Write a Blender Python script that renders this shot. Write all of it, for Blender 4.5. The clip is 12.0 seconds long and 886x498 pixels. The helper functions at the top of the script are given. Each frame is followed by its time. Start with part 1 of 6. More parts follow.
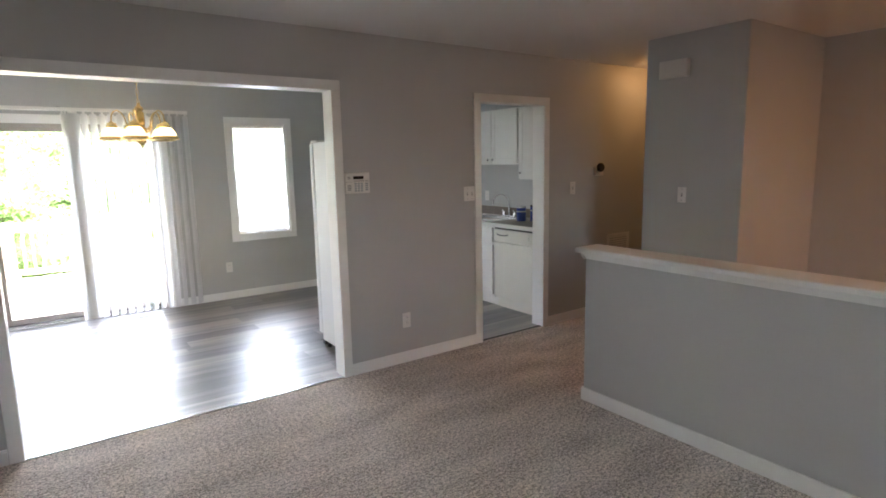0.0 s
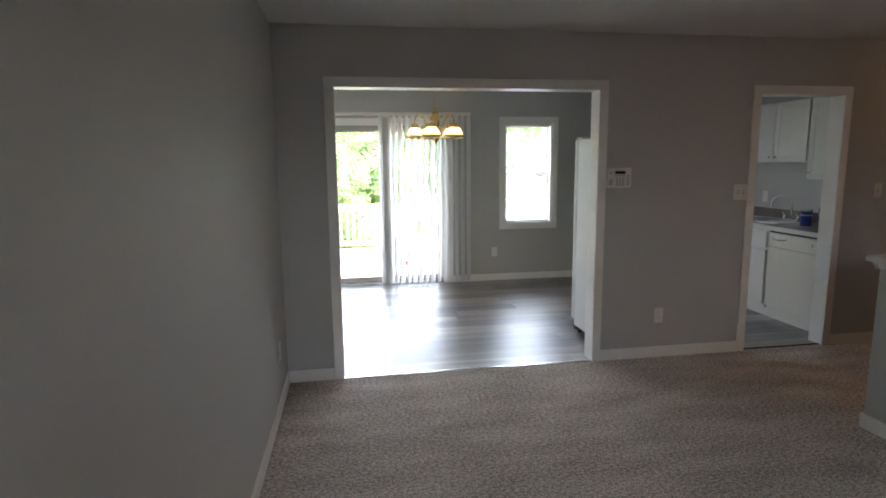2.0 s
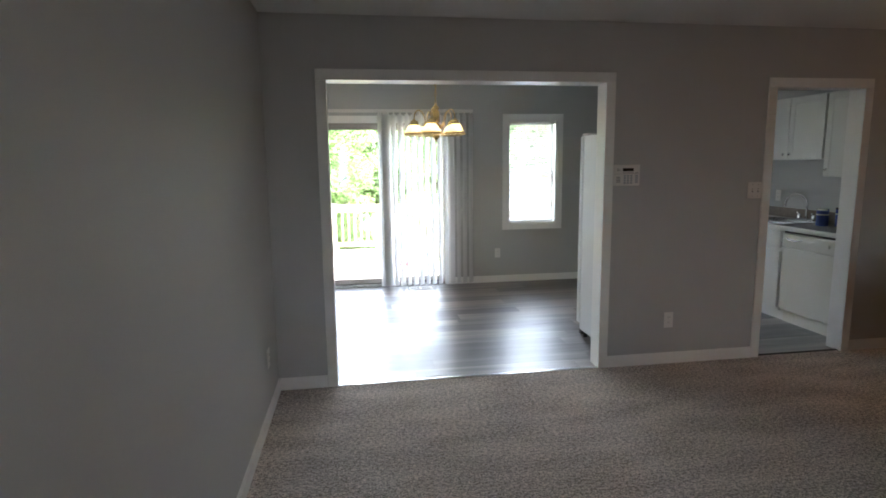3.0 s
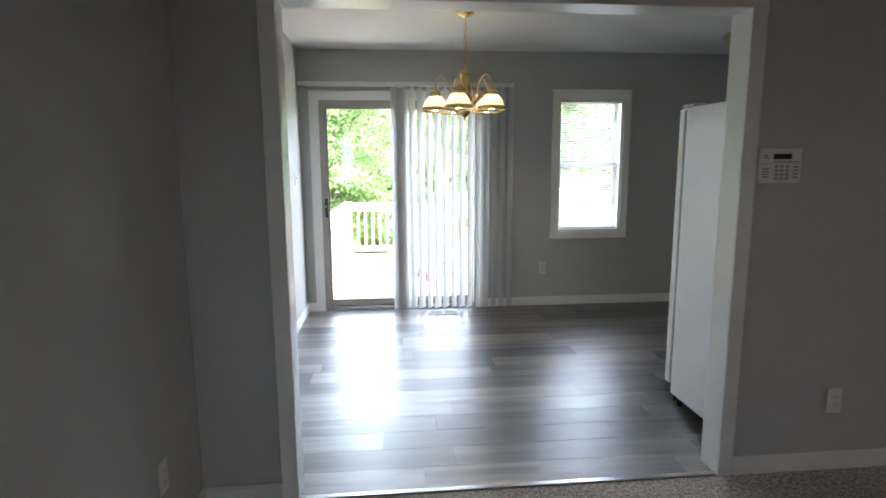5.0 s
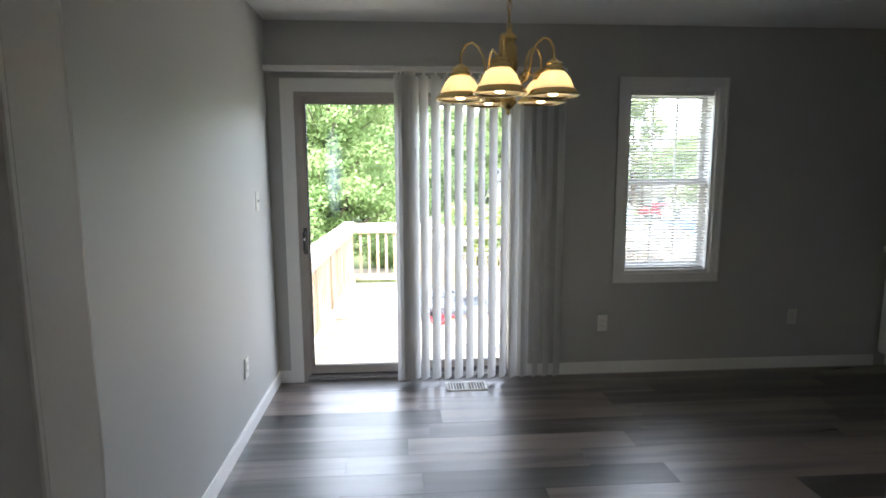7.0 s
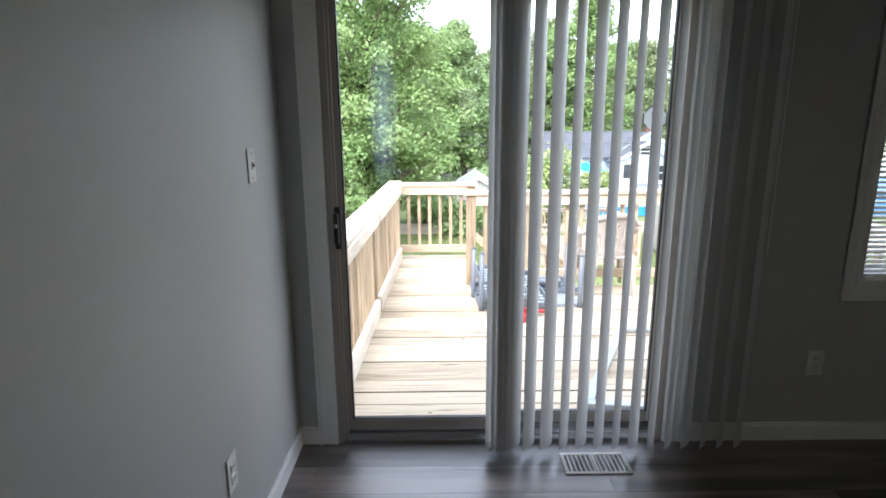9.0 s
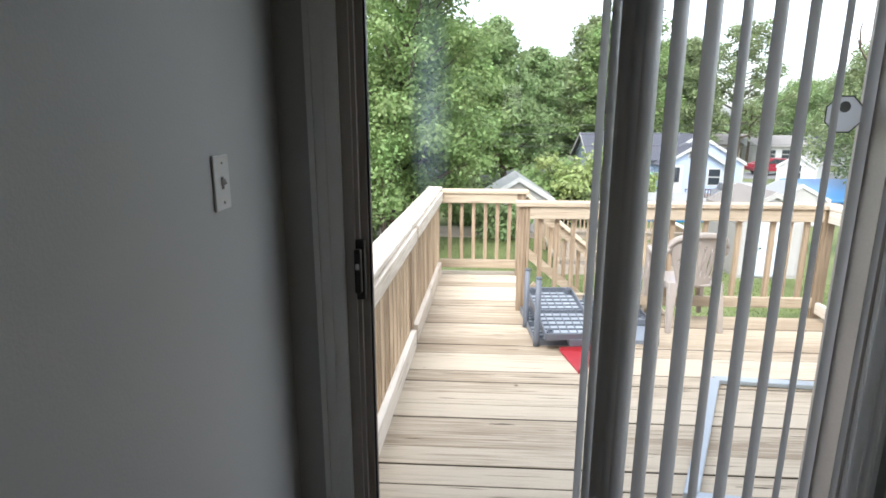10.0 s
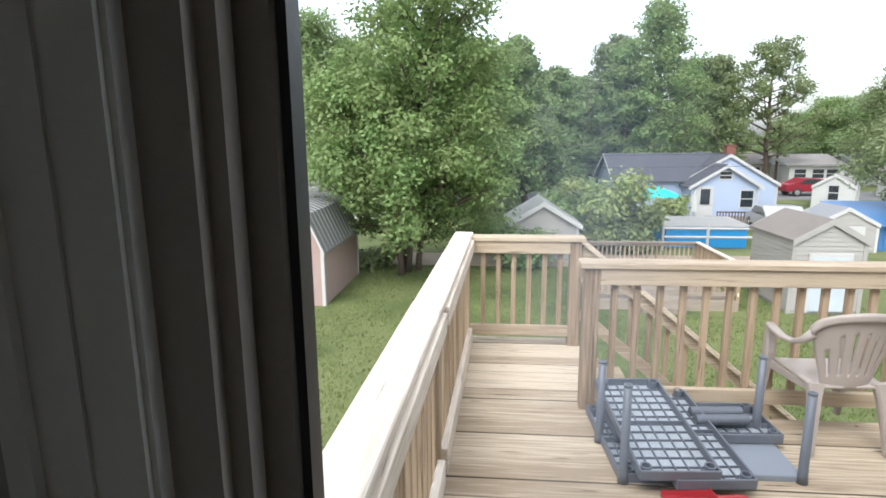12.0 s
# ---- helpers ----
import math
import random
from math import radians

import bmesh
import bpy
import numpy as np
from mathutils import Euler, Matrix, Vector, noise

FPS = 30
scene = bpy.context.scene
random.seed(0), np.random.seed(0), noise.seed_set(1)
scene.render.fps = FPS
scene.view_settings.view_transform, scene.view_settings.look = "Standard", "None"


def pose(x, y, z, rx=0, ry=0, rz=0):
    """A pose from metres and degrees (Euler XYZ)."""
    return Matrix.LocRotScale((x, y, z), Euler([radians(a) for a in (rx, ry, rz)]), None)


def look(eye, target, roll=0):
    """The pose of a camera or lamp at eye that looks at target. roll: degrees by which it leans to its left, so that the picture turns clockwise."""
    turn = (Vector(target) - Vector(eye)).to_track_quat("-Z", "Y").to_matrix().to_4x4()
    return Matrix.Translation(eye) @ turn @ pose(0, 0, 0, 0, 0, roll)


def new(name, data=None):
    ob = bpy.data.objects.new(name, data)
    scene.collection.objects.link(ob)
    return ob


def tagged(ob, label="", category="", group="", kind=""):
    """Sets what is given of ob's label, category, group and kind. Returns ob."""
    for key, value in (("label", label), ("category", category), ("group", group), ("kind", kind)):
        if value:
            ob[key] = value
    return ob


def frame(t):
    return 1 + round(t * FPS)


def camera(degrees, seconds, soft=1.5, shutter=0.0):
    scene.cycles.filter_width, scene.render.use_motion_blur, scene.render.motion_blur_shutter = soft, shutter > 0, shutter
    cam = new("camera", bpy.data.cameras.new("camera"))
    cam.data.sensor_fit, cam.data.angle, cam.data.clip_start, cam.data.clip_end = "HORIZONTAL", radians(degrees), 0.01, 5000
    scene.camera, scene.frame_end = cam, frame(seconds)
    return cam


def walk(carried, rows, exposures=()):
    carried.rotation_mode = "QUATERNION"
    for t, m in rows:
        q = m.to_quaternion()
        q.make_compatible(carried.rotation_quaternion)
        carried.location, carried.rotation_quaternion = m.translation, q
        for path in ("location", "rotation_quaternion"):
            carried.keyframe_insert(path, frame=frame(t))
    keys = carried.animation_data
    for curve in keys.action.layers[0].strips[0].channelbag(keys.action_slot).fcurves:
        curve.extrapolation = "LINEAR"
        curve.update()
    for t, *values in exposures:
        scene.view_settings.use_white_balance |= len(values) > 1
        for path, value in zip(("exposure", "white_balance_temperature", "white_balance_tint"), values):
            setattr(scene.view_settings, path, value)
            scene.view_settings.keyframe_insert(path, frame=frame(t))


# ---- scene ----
cam = camera(76.6, 12.0, 1.7)
PATH = [
    (0, (-0.116, -0.176, 1.545), (1.023, 1.438, 1.236), -1.2),
    (0.5, (-0.163, -0.319, 1.523), (0.607, 1.503, 1.224), -1.1),
    (1, (-0.199, -0.387, 1.527), (0.275, 1.533, 1.227), -0.8),
    (1.5, (-0.225, -0.436, 1.525), (0.123, 1.51, 1.224), -0.7),
    (2, (-0.262, -0.478, 1.53), (0.057, 1.473, 1.225), -0.6),
    (2.5, (-0.251, -0.469, 1.52), (0.058, 1.484, 1.218), -0.6),
    (3, (-0.184, -0.296, 1.503), (0.116, 1.658, 1.201), -0.7),
    (5, (0.059, 1.184, 1.435), (0.247, 3.151, 1.122), -0.3),
    (5.5, (0.073, 1.595, 1.46), (0.242, 3.563, 1.147), -0.3),
    (6, (0.165, 1.998, 1.477), (0.309, 3.97, 1.178), -0.2),
    (6.5, (0.197, 2.352, 1.472), (0.323, 4.328, 1.185), -0.3),
    (6.7, (0.175, 2.488, 1.476), (0.313, 4.465, 1.211), -0.1),
    (8.3, (-0.008, 3.614, 1.405), (0.146, 5.56, 0.969), -0.5),
    (8.5, (-0.037, 3.77, 1.421), (0.08, 5.717, 0.977), -0.3),
    (9, (-0.096, 4.229, 1.439), (-0.088, 6.177, 0.987), -0.4),
    (9.5, (-0.166, 4.626, 1.434), (-0.248, 6.573, 0.981), -0.2),
    (10, (-0.195, 4.988, 1.422), (-0.311, 6.933, 0.969), 0.1),
    (10.2, (-0.172, 5.169, 1.423), (-0.3, 7.113, 0.971), 0.0),
    (10.5, (-0.212, 5.371, 1.424), (-0.341, 7.314, 0.968), -0.1),
    (10.8, (-0.263, 5.597, 1.423), (-0.398, 7.54, 0.969), 0.2),
    (11, (-0.3, 5.729, 1.443), (-0.436, 7.674, 0.996), 0.3),
    (11.5, (-0.318, 6.048, 1.451), (-0.471, 7.996, 1.022), -0.2),
    (12, (-0.385, 6.252, 1.473), (-0.562, 8.207, 1.09), -0.4),
]

EXPOSURES = [(0.0, 4.1, 6150, 12), (0.6, 3.58, 6150, 12), (1.5, 3.22, 6100, 10), (3.0, 3.18, 5950, 8), (5.0, 2.87, 5850, 8), (6.0, 2.36, 6000, 9), (6.5, 2.23, 6100, 10), (8.5, 1.2, 5900, 10), (9.5, 0.58, 6050, 10), (10.5, -0.1, 6200, 10), (12.0, -0.34, 6250, 10)]
walk(cam, [(t, look(eye, target, roll)) for t, eye, target, roll in PATH], EXPOSURES)

# ---- sky, sun and large lights ----
world = bpy.data.worlds.new("sky")
scene.world = world
world.use_nodes = True
wn, wl = world.node_tree.nodes, world.node_tree.links
sky = wn.new("ShaderNodeTexSky")
sky.sky_type = "NISHITA"
sky.sun_disc = False
sky.sun_elevation, sky.sun_rotation = radians(52), radians(200)
sky.air_density, sky.dust_density, sky.ozone_density = 1.0, 3.0, 1.5
cloud = wn.new("ShaderNodeHueSaturation")
cloud.inputs["Saturation"].default_value = 0.3
wl.new(sky.outputs["Color"], cloud.inputs["Color"])
wl.new(cloud.outputs["Color"], wn["Background"].inputs["Color"])
wn["Background"].inputs["Strength"].default_value = 0.6

sun = new("sun", bpy.data.lights.new("sun", "SUN"))
sun.data.energy, sun.data.angle, sun.data.color = 0.7, radians(18), (1.0, 0.97, 0.92)
sun.matrix_world = look((0, 0, 0), (0.25, 0.62, -1.0))


def area_lamp(name, at, target, size_x, size_y, watts, colour):
    ob = new(name, bpy.data.lights.new(name, "AREA"))
    ob.data.shape, ob.data.size, ob.data.size_y = "RECTANGLE", size_x, size_y
    ob.data.energy, ob.data.color = watts, colour
    ob.matrix_world = look(at, target)
    return ob


# the lamp over the stairwell
area_lamp("stairwell_lamp_light", (4.35, -0.1, 2.3), (4.35, 0.1, 0), 0.25, 0.25, 0.85, (1.0, 0.44, 0.12))

# ---- materials ----
def tree_of(name):
    m = bpy.data.materials.new(name)
    m.use_nodes = True
    n, l = m.node_tree.nodes, m.node_tree.links
    return m, n, l, n["Principled BSDF"]


def noise_of(n, l, coord, scale, stretch, detail=3.0):
    mp = n.new("ShaderNodeMapping")
    mp.inputs["Scale"].default_value = stretch
    l.new(coord, mp.inputs["Vector"])
    tx = n.new("ShaderNodeTexNoise")
    tx.inputs["Scale"].default_value, tx.inputs["Detail"].default_value = scale, detail
    l.new(mp.outputs["Vector"], tx.inputs["Vector"])
    return tx.outputs["Fac"]


def calc(n, l, op, a, b):
    q = n.new("ShaderNodeMath")
    q.operation = op
    for i, v in enumerate((a, b)):
        if isinstance(v, (int, float)):
            q.inputs[i].default_value = v
        else:
            l.new(v, q.inputs[i])
    return q.outputs[0]


def material(name, base, rough=0.5, metal=0.0, var=0.08, scale=3.0, fine=60.0, bump=0.05, stretch=(1, 1, 1), rand=0.0, spec=0.5, rough_var=0.0, island=0.0, tint=None):
    """Base colour varied at two scales, by object and by loose piece, with a fine relief."""
    m, n, l, b = tree_of(name)
    coord = n.new("ShaderNodeTexCoord").outputs["Object"]
    big = noise_of(n, l, coord, scale, stretch)
    small = noise_of(n, l, coord, fine, stretch, 2.0)
    v = calc(n, l, "MULTIPLY", calc(n, l, "SUBTRACT", big, 0.5), 3.0 * var)
    v = calc(n, l, "ADD", v, calc(n, l, "MULTIPLY", calc(n, l, "SUBTRACT", small, 0.5), 2.0 * var))
    if rand:
        o = n.new("ShaderNodeObjectInfo").outputs["Random"]
        v = calc(n, l, "ADD", v, calc(n, l, "MULTIPLY", calc(n, l, "SUBTRACT", o, 0.5), 2.0 * rand))
    if island:
        o = n.new("ShaderNodeNewGeometry").outputs["Random Per Island"]
        v = calc(n, l, "ADD", v, calc(n, l, "MULTIPLY", calc(n, l, "SUBTRACT", o, 0.5), 2.0 * island))
    hs = n.new("ShaderNodeHueSaturation")
    hs.inputs["Color"].default_value = (*base, 1)
    l.new(calc(n, l, "ADD", v, 1.0), hs.inputs["Value"])
    out = hs.outputs["Color"]
    if tint:
        mx = n.new("ShaderNodeMix")
        mx.data_type = "RGBA"
        ramp = n.new("ShaderNodeMapRange")
        ramp.inputs["From Min"].default_value, ramp.inputs["From Max"].default_value = 0.4, 0.62
        l.new(big, ramp.inputs["Value"])
        l.new(ramp.outputs[0], mx.inputs[0])
        l.new(out, mx.inputs[6])
        mx.inputs[7].default_value = (*tint, 1)
        out = mx.outputs[2]
    l.new(out, b.inputs["Base Color"])
    b.inputs["Roughness"].default_value, b.inputs["Metallic"].default_value = rough, metal
    b.inputs["Specular IOR Level"].default_value = spec
    if rough_var:
        l.new(calc(n, l, "ADD", calc(n, l, "MULTIPLY", calc(n, l, "SUBTRACT", big, 0.5), 2 * rough_var), rough), b.inputs["Roughness"])
    if bump:
        bp = n.new("ShaderNodeBump")
        bp.inputs["Strength"].default_value, bp.inputs["Distance"].default_value = bump, 0.01
        l.new(small, bp.inputs["Height"])
        l.new(bp.outputs[0], b.inputs["Normal"])
    return m


def glass_material(name, tint=(1, 1, 1)):
    m, n, l, b = tree_of(name)
    n.remove(b)
    tr, gl, mx, lw = (n.new("ShaderNode" + k) for k in ("BsdfTransparent", "BsdfGlossy", "MixShader", "LayerWeight"))
    tr.inputs["Color"].default_value = (*tint, 1)
    gl.inputs["Roughness"].default_value = 0.0
    f = calc(n, l, "POWER", lw.outputs["Facing"], 5.0)
    l.new(calc(n, l, "ADD", calc(n, l, "MULTIPLY", f, 0.7), 0.013), mx.inputs[0])
    l.new(tr.outputs[0], mx.inputs[1])
    l.new(gl.outputs[0], mx.inputs[2])
    l.new(mx.outputs[0], n["Material Output"].inputs["Surface"])
    return m


def leaf_material(name, base, through_light=0.35, var=0.35):
    m, n, l, b = tree_of(name)
    o = n.new("ShaderNodeNewGeometry").outputs["Random Per Island"]
    coord = n.new("ShaderNodeTexCoord").outputs["Object"]
    big = noise_of(n, l, coord, 0.9, (1, 1, 1))
    v = calc(n, l, "ADD", calc(n, l, "MULTIPLY", calc(n, l, "SUBTRACT", o, 0.5), 2 * var), calc(n, l, "MULTIPLY", calc(n, l, "SUBTRACT", big, 0.5), 0.9))
    hs = n.new("ShaderNodeHueSaturation")
    hs.inputs["Color"].default_value = (*base, 1)
    l.new(calc(n, l, "ADD", v, 1.0), hs.inputs["Value"])
    l.new(calc(n, l, "ADD", calc(n, l, "MULTIPLY", calc(n, l, "SUBTRACT", big, 0.5), 0.08), 0.5), hs.inputs["Hue"])
    l.new(hs.outputs[0], b.inputs["Base Color"])
    b.inputs["Roughness"].default_value = 0.55
    tl, mx = n.new("ShaderNodeBsdfTranslucent"), n.new("ShaderNodeMixShader")
    l.new(hs.outputs[0], tl.inputs["Color"])
    mx.inputs[0].default_value = through_light
    l.new(b.outputs[0], mx.inputs[1])
    l.new(tl.outputs[0], mx.inputs[2])
    l.new(mx.outputs[0], n["Material Output"].inputs["Surface"])
    return m


def translucent_material(name, base, share, rough=0.4, glow=None, strength=0.0):
    m, n, l, b = tree_of(name)
    b.inputs["Base Color"].default_value, b.inputs["Roughness"].default_value = (*base, 1), rough
    if glow:
        b.inputs["Emission Color"].default_value, b.inputs["Emission Strength"].default_value = (*glow, 1), strength
    tl, mx = n.new("ShaderNodeBsdfTranslucent"), n.new("ShaderNodeMixShader")
    tl.inputs["Color"].default_value = (*base, 1)
    mx.inputs[0].default_value = share
    l.new(b.outputs[0], mx.inputs[1])
    l.new(tl.outputs[0], mx.inputs[2])
    l.new(mx.outputs[0], n["Material Output"].inputs["Surface"])
    return m


def plank_material():
    m, n, l, b = tree_of("grey_brown_vinyl_plank")
    coord = n.new("ShaderNodeTexCoord").outputs["Object"]
    rnd = n.new("ShaderNodeObjectInfo").outputs["Random"]
    shift = n.new("ShaderNodeVectorMath")
    shift.operation = "ADD"
    cx = n.new("ShaderNodeCombineXYZ")
    l.new(calc(n, l, "MULTIPLY", rnd, 37.0), cx.inputs[0])
    l.new(calc(n, l, "MULTIPLY", rnd, 11.0), cx.inputs[1])
    l.new(coord, shift.inputs[0])
    l.new(cx.outputs[0], shift.inputs[1])
    grain = noise_of(n, l, shift.outputs[0], 1.3, (0.8, 9, 1), 4.0)
    fine = noise_of(n, l, shift.outputs[0], 8.0, (0.8, 40, 1), 4.0)
    ramp = n.new("ShaderNodeValToRGB")
    e = ramp.color_ramp.elements
    e[0].position, e[0].color = 0.32, (0.02, 0.016, 0.0135, 1)
    e[1].position, e[1].color = 0.7, (0.19, 0.143, 0.12, 1)
    mid = e.new(0.5)
    mid.color = (0.056, 0.046, 0.039, 1)
    v = calc(n, l, "ADD", grain, calc(n, l, "MULTIPLY", calc(n, l, "SUBTRACT", fine, 0.5), 0.22))
    v = calc(n, l, "ADD", v, calc(n, l, "MULTIPLY", calc(n, l, "SUBTRACT", rnd, 0.5), 0.42))
    l.new(v, ramp.inputs[0])
    l.new(ramp.outputs[0], b.inputs["Base Color"])
    b.inputs["Specular IOR Level"].default_value = 0.7
    b.inputs["Coat IOR"].default_value = 1.85
    l.new(calc(n, l, "ADD", calc(n, l, "MULTIPLY", fine, 0.14), 0.36), b.inputs["Roughness"])
    l.new(calc(n, l, "ADD", calc(n, l, "MULTIPLY", grain, 0.45), 0.14), b.inputs["Coat Roughness"])
    l.new(calc(n, l, "ADD", calc(n, l, "MULTIPLY", v, 1.1), 0.35), b.inputs["Coat Weight"])
    bp = n.new("ShaderNodeBump")
    bp.inputs["Strength"].default_value, bp.inputs["Distance"].default_value = 0.12, 0.004
    l.new(fine, bp.inputs["Height"])
    l.new(bp.outputs[0], b.inputs["Normal"])
    return m


def timber_material(name, light, dark, along, rand=0.12):
    """Pressure-treated pine with grain along one axis, darker streaks and knots."""
    m, n, l, b = tree_of(name)
    coord = n.new("ShaderNodeTexCoord").outputs["Object"]
    rnd = n.new("ShaderNodeObjectInfo").outputs["Random"]
    shift = n.new("ShaderNodeVectorMath")
    shift.operation = "ADD"
    cx = n.new("ShaderNodeCombineXYZ")
    for i, k in enumerate((23.0, 31.0, 17.0)):
        l.new(calc(n, l, "MULTIPLY", rnd, k), cx.inputs[i])
    l.new(coord, shift.inputs[0])
    l.new(cx.outputs[0], shift.inputs[1])
    st = [48.0, 48.0, 48.0]
    st["xyz".index(along)] = 1.7
    grain = noise_of(n, l, shift.outputs[0], 1.5, st, 5.0)
    st2 = [3.0, 3.0, 3.0]
    st2["xyz".index(along)] = 0.5
    stain = noise_of(n, l, shift.outputs[0], 2.2, st2, 5.0)
    knot = n.new("ShaderNodeTexVoronoi")
    knot.inputs["Scale"].default_value = 3.4
    l.new(shift.outputs[0], knot.inputs["Vector"])
    kn = n.new("ShaderNodeMapRange")
    kn.inputs["From Min"].default_value, kn.inputs["From Max"].default_value = 0.02, 0.06
    l.new(knot.outputs["Distance"], kn.inputs["Value"])
    f = calc(n, l, "ADD", calc(n, l, "MULTIPLY", grain, 0.78), calc(n, l, "MULTIPLY", stain, 0.47))
    f = calc(n, l, "ADD", f, calc(n, l, "MULTIPLY", calc(n, l, "SUBTRACT", rnd, 0.5), 2 * rand))
    ramp = n.new("ShaderNodeValToRGB")
    e = ramp.color_ramp.elements
    e[0].position, e[0].color = 0.42, (*dark, 1)
    e[1].position, e[1].color = 0.72, (*light, 1)
    l.new(f, ramp.inputs[0])
    st3 = [70.0, 70.0, 70.0]
    st3["xyz".index(along)] = 2.6
    crack = n.new("ShaderNodeMapRange")
    crack.inputs["From Min"].default_value, crack.inputs["From Max"].default_value = 0.3, 0.37
    crack.inputs["To Min"].default_value = 0.25
    l.new(noise_of(n, l, shift.outputs[0], 1.0, st3, 3.0), crack.inputs["Value"])
    mx = n.new("ShaderNodeMix")
    mx.data_type = "RGBA"
    l.new(calc(n, l, "MULTIPLY", kn.outputs[0], crack.outputs[0]), mx.inputs[0])
    mx.inputs[6].default_value = (dark[0] * 0.45, dark[1] * 0.4, dark[2] * 0.35, 1)
    l.new(ramp.outputs[0], mx.inputs[7])
    l.new(mx.outputs[2], b.inputs["Base Color"])
    b.inputs["Roughness"].default_value = 0.75
    bp = n.new("ShaderNodeBump")
    bp.inputs["Strength"].default_value, bp.inputs["Distance"].default_value = 0.35, 0.006
    l.new(grain, bp.inputs["Height"])
    l.new(bp.outputs[0], b.inputs["Normal"])
    return m


def carpet_material():
    m, n, l, b = tree_of("taupe_carpet")
    coord = n.new("ShaderNodeTexCoord").outputs["Object"]
    tuft = noise_of(n, l, coord, 125.0, (1, 1, 1), 3.0)
    clump = noise_of(n, l, coord, 44.0, (1.0, 1.5, 1), 4.0)
    tread = noise_of(n, l, coord, 3.2, (0.6, 1.5, 1), 4.0)
    v = calc(n, l, "ADD", calc(n, l, "MULTIPLY", clump, 0.45), calc(n, l, "MULTIPLY", tuft, 0.7))
    v = calc(n, l, "ADD", v, calc(n, l, "SUBTRACT", calc(n, l, "MULTIPLY", tread, 0.22), 0.19))
    ramp = n.new("ShaderNodeValToRGB")
    e = ramp.color_ramp.elements
    e[0].position, e[0].color = 0.385, (0.25, 0.227, 0.205, 1)
    e[1].position, e[1].color = 0.615, (0.92, 0.83, 0.76, 1)
    l.new(v, ramp.inputs[0])
    l.new(ramp.outputs[0], b.inputs["Base Color"])
    b.inputs["Roughness"].default_value = 1.0
    b.inputs["Specular IOR Level"].default_value = 0.1
    bp = n.new("ShaderNodeBump")
    bp.inputs["Strength"].default_value, bp.inputs["Distance"].default_value = 0.5, 0.006
    l.new(v, bp.inputs["Height"])
    l.new(bp.outputs[0], b.inputs["Normal"])
    return m


WALL = material("warm_grey_wall_paint", (0.515, 0.52, 0.51), 0.55, var=0.025, scale=1.2, fine=180, bump=0.06)
CEILING = material("white_ceiling_paint", (0.8, 0.8, 0.79), 0.85, var=0.02, scale=0.8, fine=140, bump=0.12)
TRIM = material("white_semigloss_trim", (0.88, 0.88, 0.86), 0.32, var=0.03, scale=4, fine=90, bump=0.03)
CARPET = carpet_material()
PLANK = plank_material()
SUBFLOOR = material("dark_subfloor", (0.05, 0.045, 0.04), 0.8)
APPLIANCE = material("white_appliance_enamel", (0.76, 0.78, 0.78), 0.28, var=0.015, scale=2, fine=220, bump=0.05)
CABINET = material("white_painted_cabinet", (0.78, 0.78, 0.75), 0.35, var=0.03, scale=3, fine=80, bump=0.03)
OFF_WHITE = material("off_white_dishwasher_enamel", (0.76, 0.75, 0.68), 0.3, var=0.02)
COUNTER = material("speckled_brown_grey_laminate", (0.2, 0.165, 0.135), 0.35, var=0.2, scale=30, fine=220, bump=0.0)
STEEL = material("brushed_steel", (0.6, 0.6, 0.6), 0.25, 1.0, var=0.05, fine=200)
CHROME = material("chrome", (0.75, 0.75, 0.76), 0.08, 1.0, var=0.02, bump=0)
BRASS = material("polished_brass", (0.8, 0.62, 0.3), 0.18, 1.0, var=0.12, scale=12, bump=0.02)
ANTIQUE = material("antique_brass", (0.62, 0.46, 0.2), 0.24, 1.0, var=0.2, scale=14, bump=0.03)
BRONZE = material("bronze_anodised_aluminium", (0.42, 0.385, 0.35), 0.42, 0.1, var=0.08, scale=5, fine=120, bump=0.03)
GASKET = material("black_rubber_gasket", (0.02, 0.02, 0.022), 0.5)
BLACK = material("black_plastic", (0.025, 0.024, 0.024), 0.35, var=0.2)
WHITE_PLASTIC = material("white_plastic", (0.8, 0.79, 0.76), 0.35, var=0.02, bump=0.01)
GREY_PRINT = material("grey_print", (0.22, 0.22, 0.22), 0.6)
LCD = material("dark_display", (0.03, 0.035, 0.03), 0.15)
BLUE_TIN = material("blue_painted_tin", (0.03, 0.06, 0.3), 0.35, var=0.1)
GLASS = glass_material("window_glass")
VANE = translucent_material("white_pvc_vane", (0.74, 0.74, 0.74), 0.22, 0.35)
SLAT = translucent_material("white_mini_blind_slat", (0.8, 0.8, 0.78), 0.2, 0.35)
SHADE = translucent_material("alabaster_glass_shade", (0.8, 0.74, 0.62), 0.6, 0.2)
BULB = translucent_material("lit_bulb", (1, 0.9, 0.7), 0.1, 0.3, (1.0, 0.8, 0.5), 6.0)
HALL_LAMP = translucent_material("lit_ceiling_dome", (1, 0.9, 0.75), 0.1, 0.3, (1.0, 0.5, 0.18), 1.1)
CREAM_METAL = material("cream_painted_metal", (0.62, 0.52, 0.36), 0.35, 0.2)

